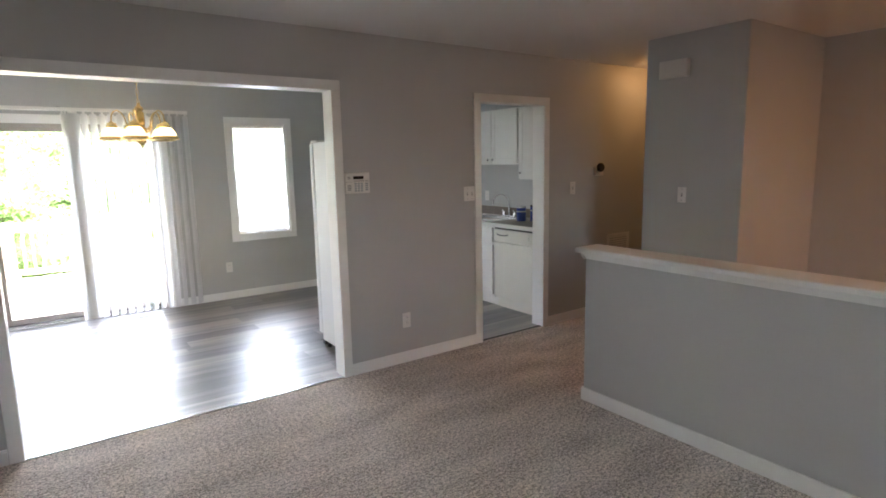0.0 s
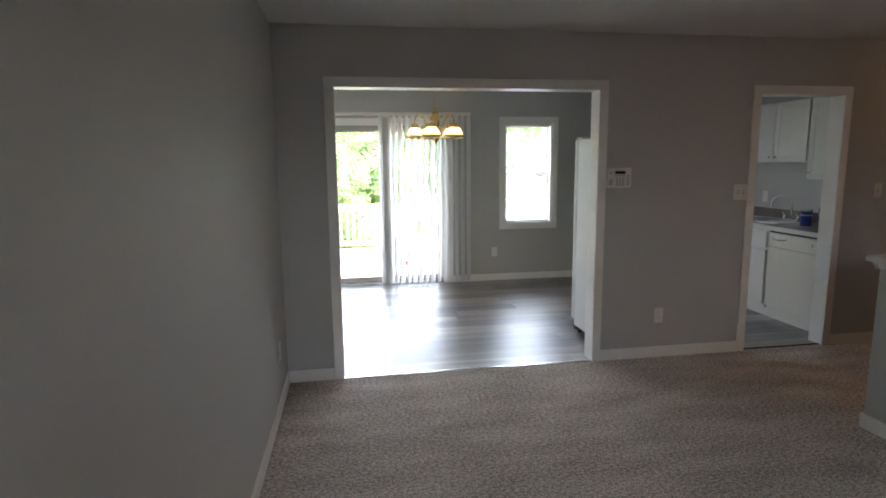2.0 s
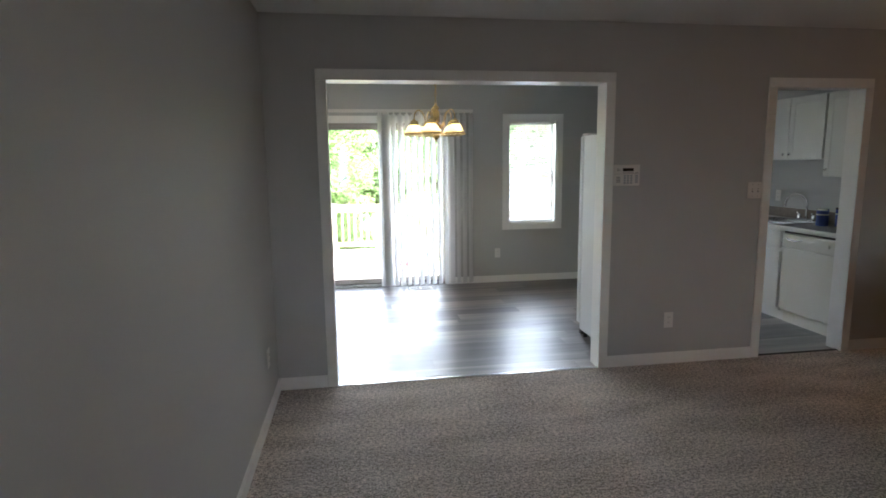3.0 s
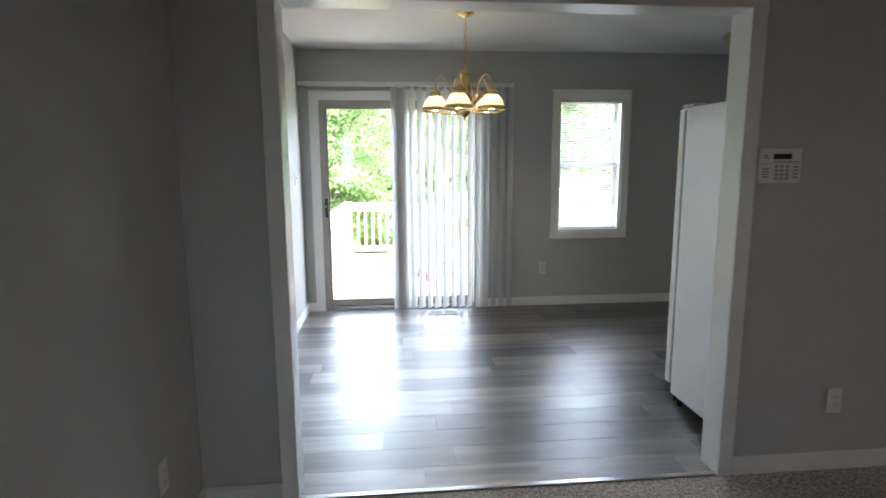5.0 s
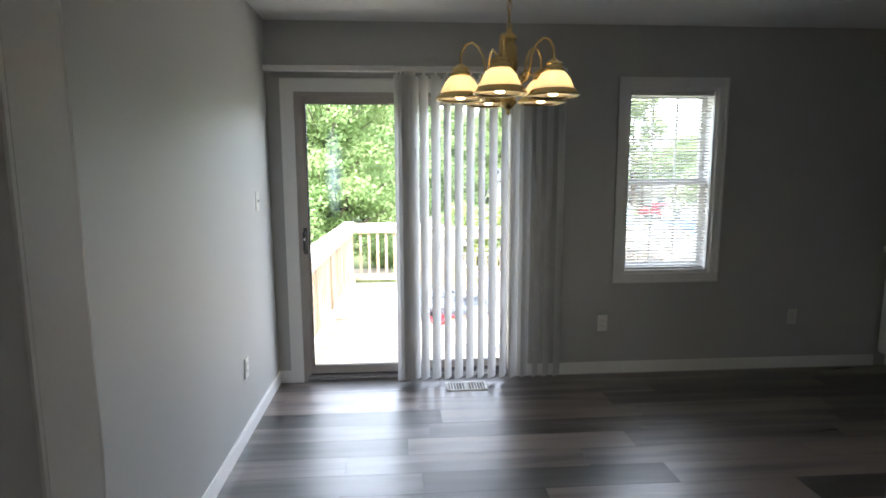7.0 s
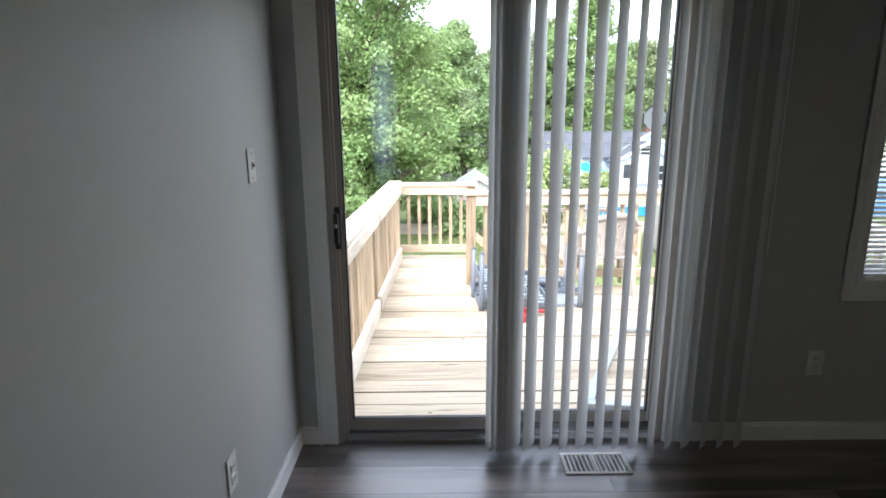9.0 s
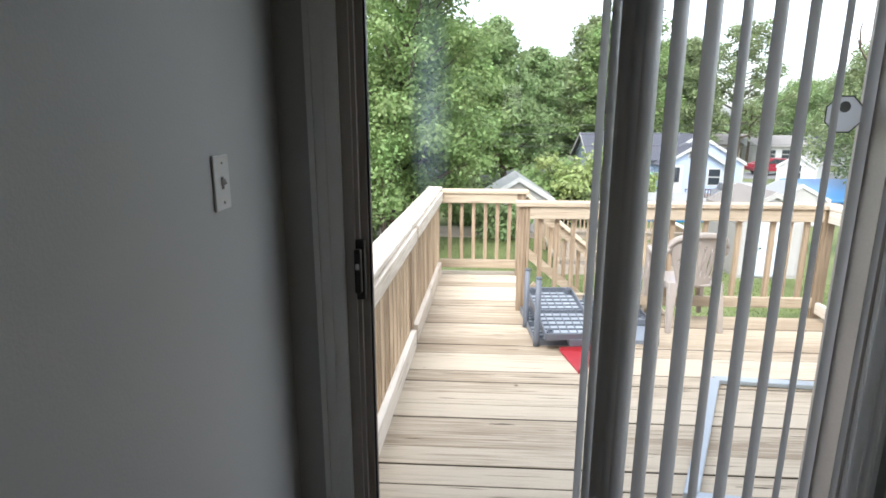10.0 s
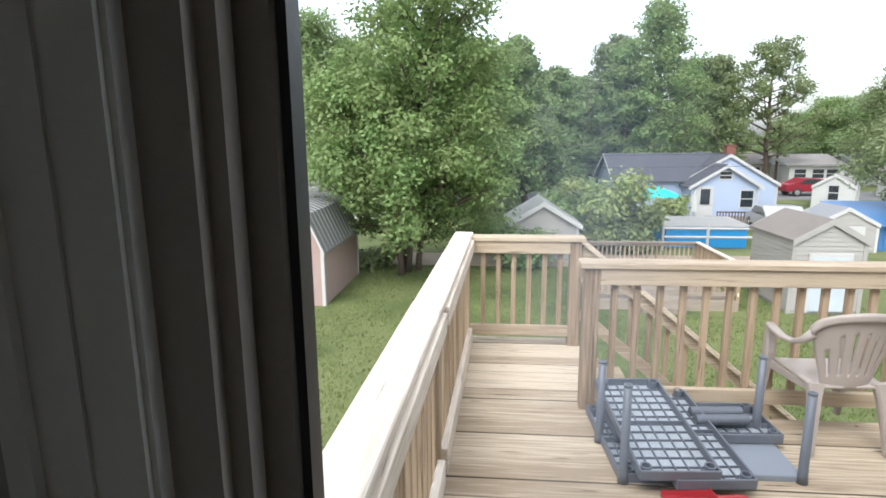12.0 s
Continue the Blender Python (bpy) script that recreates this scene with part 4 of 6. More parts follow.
part("toe_kick", box(3.75, 3.77, 3.702, 4.285, 0, 0.1), OFF_WHITE, dw)
base = wall_cabinet("sink_base_cabinet", 3.70, XH, 4.29, 5.1, 0.1, 0.862, "-x", [(4.3, 4.69, 0.13, 0.66, (4.65, 0.6)), (4.70, 5.09, 0.13, 0.66, (4.74, 0.6))], "white base cabinet under the sink")
part("drawer_front", box(3.676, 3.699, 4.3, 5.09, 0.69, 0.845, 0.004), CABINET, base)
part("toe_kick", box(3.76, 3.78, 4.29, 5.1, 0, 0.1), CABINET, base)
base = wall_cabinet("base_cabinet", 3.70, XH, 5.105, YN - 0.002, 0.1, 0.862, "-x", [(5.115, 5.8, 0.13, 0.66, (5.75, 0.6)), (5.81, 6.51, 0.13, 0.66, (5.86, 0.6))], "white base cabinet beside the north wall")
part("drawer_front", box(3.676, 3.699, 5.115, 6.51, 0.69, 0.845, 0.004), CABINET, base)
part("toe_kick", box(3.76, 3.78, 5.105, YN - 0.002, 0, 0.1), CABINET, base)
solid("filler_panel", box(3.70, XH, Y2 + 0.001, 3.699, 0, 0.862), CABINET, "white filler panel at the end of the counter", "panel")
ct = thing("countertop", (4.0, 5.0, 0.862), "brown-grey speckled laminate countertop with a pale front edge", "countertop")
SX0, SX1, SY0, SY1 = 3.78, 4.17, 4.38, 4.96
b = box(3.665, SX0, Y2 + 0.001, YN - 0.001, 0.863, 0.9)
box(SX1, XH, Y2 + 0.001, YN - 0.001, 0.863, 0.9, bm=b)
box(SX0, SX1, Y2 + 0.001, SY0, 0.863, 0.9, bm=b)
box(SX0, SX1, SY1, YN - 0.001, 0.863, 0.9, bm=b)
part("worktop", b, COUNTER, ct)
part("front_edge", box(3.655, 3.665, Y2 + 0.001, YN - 0.001, 0.861, 0.902, 0.002), CABINET, ct, "pale laminate edge strip")
part("upstand", box(XH - 0.02, XH, Y2 + 0.001, YN - 0.001, 0.9, 1.0, 0.003), COUNTER, ct)
sink = thing("kitchen_sink", (3.98, 4.67, 0.9), "stainless steel drop-in kitchen sink", "sink")
b = box(SX0 - 0.02, SX0 + 0.006, SY0 - 0.02, SY1 + 0.02, 0.9, 0.905)
box(SX1 - 0.006, SX1 + 0.03, SY0 - 0.02, SY1 + 0.02, 0.9, 0.905, bm=b)
box(SX0 + 0.006, SX1 - 0.006, SY0 - 0.02, SY0 + 0.006, 0.9, 0.905, bm=b)
box(SX0 + 0.006, SX1 - 0.006, SY1 - 0.006, SY1 + 0.02, 0.9, 0.905, bm=b)
part("rim", b, STEEL, sink)
b = box(SX0 + 0.002, SX1 - 0.002, SY0 + 0.002, SY1 - 0.002, 0.74, 0.9)
bmesh.ops.delete(b, geom=[f for f in b.faces if f.normal.z > 0.5], context="FACES")
part("bowl", b, STEEL, sink)
tap = thing("kitchen_faucet", (4.19, 4.6, 0.905), "chrome gooseneck kitchen faucet with two handles", "faucet")
part("base", box(4.165, 4.215, 4.49, 4.71, 0.905, 0.925, 0.008, seg=2), CHROME, tap)
part("spout", sweep([(4.19, 4.6, 0.92), (4.19, 4.6, 1.06)] + [(4.19 - 0.055 * (1 - math.cos(q * 0.393)) * 0.8, 4.6 + 0.09 * (1 - math.cos(q * 0.393)), 1.06 + 0.1 * math.sin(q * 0.393)) for q in range(1, 9)] + [(4.10, 4.78, 1.03)], 0.0105, 10), CHROME, tap, smooth=True)
for y in (4.51, 4.69):
    h = part("valve", lathe([(0.02, 0.92), (0.018, 0.95), (0.01, 0.965), (0.0, 0.967)], (4.19, y, 0), 14), CHROME, tap, smooth=True)
    part("lever", sweep([(4.19, y, 0.962), (4.165, y - 0.02, 0.975), (4.14, y - 0.03, 0.978)], [0.007, 0.006, 0.008], 8), CHROME, h)
part("sprayer", lathe([(0.018, 0.905), (0.014, 0.93), (0.012, 0.98), (0.018, 1.0), (0.0, 1.01)], (4.2, 4.43, 0), 12), CHROME, tap, smooth=True)
for x, y, r, h, lab in ((4.0, 4.2, 0.05, 0.155, "blue lidded tin standing on the counter"), (4.08, 4.1, 0.033, 0.17, "slim dark blue bottle on the counter")):
    c = thing("blue_canister", (x, y, 0.9), lab, "canister")
    part("body", lathe([(0.0, 0.0), (r, 0.0), (r, h * 0.9), (r * 0.95, h * 0.93)], (x, y, 0.9), 20), BLUE_TIN, c, smooth=False)
    part("lid", lathe([(r * 1.02, h * 0.9), (r * 1.02, h), (0.0, h)], (x, y, 0.9), 20), STEEL if r > 0.04 else BLACK, c)
    part("paper_band", lathe([(r * 1.01, h * 0.62), (r * 1.01, h * 0.7)], (x, y, 0.9), 20), PALE_DOOR, c)

spot = thing("ceiling_spotlight", (2.62, 5.15, CEIL), "cream and brass ceiling spotlight cluster, unlit", "lamp")
part("base", lathe([(0.0, 0.0), (0.075, 0.0), (0.075, -0.02), (0.03, -0.035), (0.0, -0.035)], (2.62, 5.15, CEIL), 20), CREAM_METAL, spot)
for a in (200, 320, 80):
    ux, uy = math.cos(radians(a)), math.sin(radians(a))
    arm = part("arm", sweep([(2.62, 5.15, CEIL - 0.03), (2.62 + ux * 0.06, 5.15 + uy * 0.06, CEIL - 0.07), (2.62 + ux * 0.09, 5.15 + uy * 0.09, CEIL - 0.1)], 0.006, 8), BRASS, spot)
    hd = lathe([(0.0, 0.05), (0.028, 0.045), (0.036, 0.0), (0.05, -0.055), (0.046, -0.055), (0.03, 0.0), (0.0, 0.03)], (0, 0, 0), 18)
    bmesh.ops.transform(hd, matrix=Matrix.Translation((2.62 + ux * 0.12, 5.15 + uy * 0.12, CEIL - 0.13)) @ Matrix.Rotation(radians(a), 4, "Z") @ Matrix.Rotation(radians(-48), 4, "Y"), verts=hd.verts[:])
    part("head", hd, CREAM_METAL, spot, "cream spotlight head", True)

# ---- outside: ground ----
GZ, DZ = -3.0, -0.145
solid("ground", box(-250, 250, YN + 0.16, 420, GZ - 0.4, GZ), GRASS, "mown green lawn stretching to the woods", "ground")
solid("alley", box(-60, 12, 26.0, 28.2, GZ, GZ + 0.02), DIRT, "pale dirt alley behind the yard", "road")
solid("road", box(-40, 140, 49.0, 55.0, GZ, GZ + 0.02), ASPHALT, "worn grey street beyond the houses", "road")
solid("house_wall_outside", box(XL - 0.14, XH + 0.3, YN + 0.15, YN + 0.19, GZ, -0.1), SIDING_WHITE, "white siding below the deck door", "wall")

# ---- deck ----
deck = thing("deck", (1.0, 8.1, DZ), "weathered pressure-treated pine deck with railings", "deck")
b = box(-0.63, 2.66, 6.72, 6.76, DZ - 0.24, DZ - 0.04)
for y in (8.1, 9.5):
    box(-0.63, 2.66, y - 0.04, y, DZ - 0.24, DZ - 0.04, bm=b)
box(-0.63, 0.3, 10.58, 10.62, DZ - 0.24, DZ - 0.04, bm=b)
for x in (-0.63, 0.28, 1.4, 2.62):
    box(x, x + 0.04, 6.76, 9.46 if x > 0.3 else 10.58, DZ - 0.24, DZ - 0.042, bm=b)
part("joists", b, PINE_X, deck)
for x, y in ((-0.6, 6.9), (-0.6, 8.7), (-0.6, 10.55), (0.24, 10.55), (0.24, 9.45), (2.6, 9.45), (2.6, 6.9)):
    part("leg", box(x - 0.045, x + 0.045, y - 0.045, y + 0.045, GZ, DZ - 0.24), PINE_Z_SHADED, deck)


def post(x, y, top, base=DZ - 0.2):
    return part("post", box(x - 0.045, x + 0.045, y - 0.045, y + 0.045, base, top, 0.004), PINE_Z_SHADED, deck)


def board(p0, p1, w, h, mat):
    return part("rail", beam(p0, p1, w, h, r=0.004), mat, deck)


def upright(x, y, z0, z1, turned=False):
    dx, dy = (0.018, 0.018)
    return part("baluster", box(x - dx, x + dx, y - dy, y + dy, z0, z1, 0.002), PINE_Z_SHADED, deck)


TOPL, TOPF, TOPR = 0.752, 0.732, 0.772
# left side, which splays a little outwards towards the house
def lx(y):
    return -0.612 - 0.03 * (10.6 - y)


for y in (6.79, 8.70, 10.60):
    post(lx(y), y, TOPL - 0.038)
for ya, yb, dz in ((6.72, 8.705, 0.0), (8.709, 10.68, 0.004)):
    part("cap", beam((lx(ya) - 0.005, ya, TOPL - 0.019 - dz), (lx(yb) - 0.005, yb, TOPL - 0.019 - dz), 0.145, 0.038, r=0.006), PINE_Y_LIT, deck)
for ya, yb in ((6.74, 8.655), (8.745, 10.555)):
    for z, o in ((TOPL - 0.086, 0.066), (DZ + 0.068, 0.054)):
        part("rail", beam((lx(ya) + o, ya, z), (lx(yb) + o, yb, z), 0.038, 0.09 if z > 0 else 0.13, r=0.003), PINE_Y_LIT, deck)
y = 6.9
while y < 10.5:
    if abs(y - 8.7) > 0.06:
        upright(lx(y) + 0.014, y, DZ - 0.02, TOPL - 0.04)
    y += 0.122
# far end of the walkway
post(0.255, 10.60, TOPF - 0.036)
part("cap", box(-0.545, 0.325, 10.53, 10.67, TOPF - 0.036, TOPF, 0.005), PINE_RAIL_SHADED, deck)
part("rail", box(-0.56, 0.21, 10.545, 10.583, TOPF - 0.13, TOPF - 0.037, 0.003), PINE_RAIL_SHADED, deck)
part("rail", box(-0.56, 0.21, 10.545, 10.583, DZ + 0.08, DZ + 0.165, 0.003), PINE_RAIL_SHADED, deck)
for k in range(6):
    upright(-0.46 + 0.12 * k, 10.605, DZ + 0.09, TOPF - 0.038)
# rail to the right of the stair gap
post(0.195, 9.53, TOPR - 0.038)
post(2.57, 9.53, TOPR - 0.038)
part("cap", box(0.125, 2.665, 9.46, 9.60, TOPR - 0.038, TOPR, 0.006), PINE_RAIL_SHADED, deck)
part("rail", box(0.24, 2.525, 9.478, 9.516, TOPR - 0.135, TOPR - 0.039, 0.003), PINE_RAIL_SHADED, deck)
part("rail", box(0.24, 2.525, 9.478, 9.516, DZ + 0.07, DZ + 0.155, 0.003), PINE_RAIL_SHADED, deck)
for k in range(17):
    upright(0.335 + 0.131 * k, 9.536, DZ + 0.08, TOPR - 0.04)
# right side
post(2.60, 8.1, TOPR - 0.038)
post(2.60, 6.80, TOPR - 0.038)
part("cap", box(2.53, 2.67, 6.72, 9.455, TOPR - 0.038, TOPR, 0.006), PINE_Y_LIT, deck)
part("rail", box(2.535, 2.573, 6.74, 9.455, TOPR - 0.135, TOPR - 0.039, 0.003), PINE_Y_LIT, deck)
part("rail", box(2.535, 2.573, 6.74, 9.455, DZ + 0.04, DZ + 0.13, 0.003), PINE_Y_LIT, deck)
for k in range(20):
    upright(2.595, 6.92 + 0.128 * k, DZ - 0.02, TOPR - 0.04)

stairs = thing("deck_stairs", (1.6, 10.1, GZ), "pine stairs with a sloping handrail down to the lawn", "stairs")
S = 0.84
sx = lambda x, z0: z0 - S * (x - 0.32)
for y in (9.64, 10.56):
    part("stringer", beam((0.32, y, DZ - 0.16), (0.32 + 2.7 / S, y, DZ - 0.16 - 2.7), 0.04, 0.26), PINE_X, stairs)
for k in range(13):
    x = 0.36 + 0.25 * k
    part("tread", box(x, x + 0.27, 9.62, 10.58, DZ - 0.21 - 0.21 * k, DZ - 0.17 - 0.21 * k, 0.003), PINE_X, stairs)
part("handrail", beam((0.30, 10.60, sx(0.30, 0.62)), (3.3, 10.60, sx(3.3, 0.62)), 0.04, 0.09), PINE_X, stairs)
part("handrail", beam((0.30, 10.60, sx(0.30, 0.10)), (3.3, 10.60, sx(3.3, 0.10)), 0.04, 0.085), PINE_X, stairs)
part("cap", beam((0.30, 10.60, sx(0.30, 0.685)), (3.3, 10.60, sx(3.3, 0.685)), 0.13, 0.03), PINE_X, stairs)
for k in range(20):
    x = 0.42 + 0.145 * k
    part("baluster", box(x - 0.018, x + 0.018, 10.62, 10.655, sx(x, 0.05), sx(x, 0.61)), PINE_Z_SHADED, stairs)
for x in (1.75, 3.25):
    part("post", box(x - 0.045, x + 0.045, 10.555, 10.645, GZ if x > 3 else sx(x, -0.3), sx(x, 0.6)), PINE_Z_SHADED, stairs)

# ---- things on the deck ----
def shelf_tray(parent, w, d, h, at, turn):
    """An upturned moulded shelf: rim, lattice ribs and corner sockets."""
    m = Matrix.Translation(at) @ turn
    b = box(-w / 2, w / 2, -d / 2, d / 2, 0, 0.005)
    for sx_, sy_ in ((1, 0), (-1, 0), (0, 1), (0, -1)):
        if sx_:
            box(sx_ * w / 2 - 0.006, sx_ * w / 2 + 0.006, -d / 2, d / 2, 0, h, 0.002, bm=b)
        else:
            box(-w / 2, w / 2, sy_ * d / 2 - 0.006, sy_ * d / 2 + 0.006, 0, h, 0.002, bm=b)
    bmesh.ops.transform(b, matrix=m, verts=b.verts[:])
    tray = part("shelf", b, RESIN_GREY, parent, "upturned grey lattice shelf")
    p = box(-w / 2 + 0.008, w / 2 - 0.008, -d / 2 + 0.008, d / 2 - 0.008, 0.0055, 0.008)
    bmesh.ops.transform(p, matrix=m, verts=p.verts[:])
    part("shelf_skin", p, RESIN_LIGHT, tray, "pale underside between the ribs")
    nx, ny = round(w / 0.06), round(d / 0.07)
    for k in range(1, nx):
        x = -w / 2 + w * k / nx
        q = box(x - 0.002, x + 0.002, -d / 2 + 0.007, d / 2 - 0.007, 0.008, h * 0.42)
        bmesh.ops.transform(q, matrix=m, verts=q.verts[:])
        part("rib", q, RESIN_GREY, tray)
    for k in range(1, ny):
        y = -d / 2 + d * k / ny
        q = box(-w / 2 + 0.007, w / 2 - 0.007, y - 0.002, y + 0.002, 0.008, h * (0.7 if k == ny // 2 else 0.4))
        bmesh.ops.transform(q, matrix=m, verts=q.verts[:])
        part("rib", q, RESIN_GREY, tray)
    for ix in (-1, 1):
        for iy in (-1, 1):
            q = lathe([(0.026, 0.008), (0.026, h + 0.004), (0.019, h + 0.004), (0.019, 0.008)], (ix * (w / 2 - 0.034), iy * (d / 2 - 0.034), 0), 14)
            bmesh.ops.transform(q, matrix=m, verts=q.verts[:])
            part("socket_ring", q, RESIN_GREY, tray)
    return tray


rack = thing("shelving_unit", (0.65, 8.95, DZ), "dismantled grey resin shelving unit lying on the deck", "shelving")
flat = Matrix.Identity(4)
part("shelf", box(0.62, 1.10, 8.80, 9.22, DZ + 0.0, DZ + 0.035, 0.006, seg=2), RESIN_MID, rack, "smooth grey shelf lying flat")
shelf_tray(rack, 0.86, 0.36, 0.05, (0.70, 9.25, DZ + 0.04), Matrix.Rotation(radians(3), 4, "Z"))
shelf_tray(rack, 0.40, 0.70, 0.05, (0.41, 9.1, DZ + 0.002), Matrix.Rotation(radians(4), 4, "Z"))
shelf_tray(rack, 0.36, 0.84, 0.05, (0.605, 9.07, DZ + 0.075), Matrix.Rotation(radians(5), 4, "Z") @ Matrix.Rotation(radians(4), 4, "X"))
shelf_tray(rack, 0.36, 0.84, 0.05, (0.445, 9.06, DZ + 0.125), Matrix.Rotation(radians(4), 4, "Z") @ Matrix.Rotation(radians(5), 4, "X"))
for x, y, h in ((0.245, 8.74, 0.5), (0.2, 9.11, 0.46), (1.09, 8.80, 0.46), (1.07, 9.24, 0.46)):
    lg = part("leg", lathe([(0.0, 0.0), (0.026, 0.0), (0.022, 0.05), (0.02, h), (0.015, h), (0.015, h - 0.03), (0.0, h - 0.03)], (x, y, DZ + 0.002), 14), RESIN_GREY, rack, "upright grey tube leg", True)
    part("leg_rim", lathe([(0.0205, h - 0.012), (0.0215, h + 0.001), (0.015, h + 0.001)], (x, y, DZ + 0.002), 14), RESIN_GREY, lg)
for y in (9.17, 9.26):
    part("tube", tube((0.72, y, DZ + 0.12), (1.0, y + 0.02, DZ + 0.12), 0.027, seg=14), RESIN_GREY, rack, "loose grey tube leg")

pan = thing("dustpan", (0.42, 8.48, DZ), "red plastic dustpan lying on the deck boards", "dustpan")
b = prism([(0.395, 8.645), (0.465, 8.295), (0.56, 8.42), (0.62, 8.53), (0.63, 8.60), (0.60, 8.63)], DZ + 0.004, DZ + 0.012, "z")
part("tray", b, RED_PLASTIC, pan)
b = beam((0.465, 8.295, DZ + 0.014), (0.62, 8.53, DZ + 0.035), 0.005, 0.035)
beam((0.395, 8.645, DZ + 0.014), (0.60, 8.632, DZ + 0.035), 0.005, 0.035, bm=b)
beam((0.62, 8.53, DZ + 0.035), (0.60, 8.632, DZ + 0.035), 0.005, 0.06, bm=b)
part("rim", b, RED_PLASTIC, pan)
part("handle", sweep([(0.61, 8.58, DZ + 0.04), (0.66, 8.588, DZ + 0.045), (0.72, 8.60, DZ + 0.04), (0.76, 8.607, DZ + 0.034)], [0.022, 0.014, 0.017, 0.012], 10), RED_PLASTIC, pan, smooth=True)

scr = thing("screen_frame", (1.4, 7.7, DZ), "pale blue-grey aluminium screen frame leaning on the deck", "screen frame")
c4 = [Vector(p) for p in ((0.72, 7.10, DZ + 0.02), (1.27, 8.23, DZ + 0.02), (2.1, 8.17, DZ + 0.02), (1.58, 7.0, DZ + 0.02))]
for i in range(4):
    part("rail", beam(c4[i], c4[(i + 1) % 4], 0.06, 0.03, r=0.004), SCREEN_FRAME, scr)


def loft(points, widths, depths, bm=None):
    """A rounded bar through points: width across (level), depth up."""
    b = bmesh.new()
    pts = [Vector(p) for p in points]
    rings = []
    for i, p in enumerate(pts):
        d = (pts[min(i + 1, len(pts) - 1)] - pts[max(i - 1, 0)]).normalized()
        ref = Vector((0, 0, 1)) if abs(d.z) < 0.9 else Vector((0, 1, 0))
        side = d.cross(ref).normalized()
        up = side.cross(d)
        w, h = widths[i] / 2, depths[i] / 2
        rings.append([b.verts.new(p + side * w * a + up * h * c) for a, c in ((1, 0.5), (0.75, 1), (-0.75, 1), (-1, 0.5), (-1, -0.5), (-0.75, -1), (0.75, -1), (1, -0.5))])
    for a, c in zip(rings, rings[1:]):
        for k in range(8):
            b.faces.new((a[k], a[(k + 1) % 8], c[(k + 1) % 8], c[k]))
    b.faces.new(rings[0])
    b.faces.new(rings[-1][::-1])
    return join(bm, b) if bm is not None else b


def thicken(b, off):
    ext = bmesh.ops.extrude_face_region(b, geom=b.faces[:])
    bmesh.ops.translate(b, vec=off, verts=[v for v in ext["geom"] if isinstance(v, bmesh.types.BMVert)])
    return b


def resin_chair(at, turn):
    """A moulded stacking armchair; it faces +y before it is turned."""
    t = thing("resin_armchair", (0, 0, 0), "tan moulded resin armchair standing on the deck", "chair")
    b = bmesh.new()
    n = 11
    grid = [[b.verts.new(((-0.21 + 0.42 * i / (n - 1)) * (1 + 0.1 * j / (n - 1)), -0.2 + 0.45 * j / (n - 1), 0.40 - 0.022 * math.sin(math.pi * i / (n - 1)) * math.sin(math.pi * j / (n - 1)) + 0.02 * j / (n - 1) - (0.03 if j == n - 1 else 0))) for i in range(n)] for j in range(n)]
    for j in range(n - 1):
        for i in range(n - 1):
            b.faces.new((grid[j][i], grid[j][i + 1], grid[j + 1][i + 1], grid[j + 1][i]))
    part("seat", thicken(b, (0, 0, -0.018)), RESIN_TAN, t, smooth=True)
    # back: one curved fan, slotted between its ribs
    nu, nv = 46, 18
    b = bmesh.new()
    grid = []
    for j in range(nv + 1):
        v = j / nv
        row = []
        for i in range(nu + 1):
            u = -1 + 2 * i / nu
            row.append(b.verts.new(((0.135 + 0.105 * v) * u, -0.2 - 0.075 * v + (0.05 + 0.05 * v) * u * u, 0.375 + v * (0.455 - 0.12 * abs(u) ** 2.0))))
        grid.append(row)
    for j in range(nv):
        for i in range(nu):
            slot = 3 < j < (11 if i in (4, 5, 40, 41) else 14) and i % 7 in (4, 5) and 3 < i < 42
            if not slot:
                b.faces.new((grid[j][i], grid[j][i + 1], grid[j + 1][i + 1], grid[j + 1][i]))
    part("backrest", thicken(b, (0, 0.012, 0)), RESIN_TAN, t, "slotted fan-shaped back", True)
    top = [(0.245 * math.sin(q * math.pi / 16), -0.285 + 0.105 * math.sin(q * math.pi / 16) ** 2, 0.835 - 0.125 * (abs(q) / 8) ** 1.9) for q in range(-8, 9)]
    part("top_rail", loft(top, [0.03] * 17, [0.045] * 17), RESIN_TAN, t, smooth=True)
    for x in (-1, 1):
        arm = [(x * 0.243, -0.19, 0.715), (x * 0.256, -0.13, 0.655), (x * 0.266, -0.05, 0.615), (x * 0.268, 0.06, 0.605), (x * 0.262, 0.17, 0.615), (x * 0.25, 0.25, 0.625), (x * 0.248, 0.272, 0.6)]
        part("armrest", loft(arm, [0.034, 0.042, 0.05, 0.055, 0.06, 0.058, 0.04], [0.05, 0.04, 0.026, 0.024, 0.026, 0.03, 0.03]), RESIN_TAN, t, smooth=True)
        part("leg", loft([(x * 0.248, 0.245, 0.615), (x * 0.25, 0.235, 0.45), (x * 0.262, 0.255, 0.2), (x * 0.272, 0.275, 0.0)], [0.06, 0.065, 0.05, 0.036], [0.05, 0.07, 0.055, 0.04]), RESIN_TAN, t)
        part("leg", loft([(x * 0.19, -0.18, 0.41), (x * 0.2, -0.2, 0.32), (x * 0.215, -0.235, 0.15), (x * 0.225, -0.262, 0.0)], [0.1, 0.075, 0.055, 0.042], [0.06, 0.06, 0.048, 0.04]), RESIN_TAN, t)
        part("apron", loft([(x * 0.19, -0.18, 0.375), (x * 0.222, 0.03, 0.365), (x * 0.245, 0.235, 0.375)], [0.014] * 3, [0.06, 0.045, 0.06]), RESIN_TAN, t)
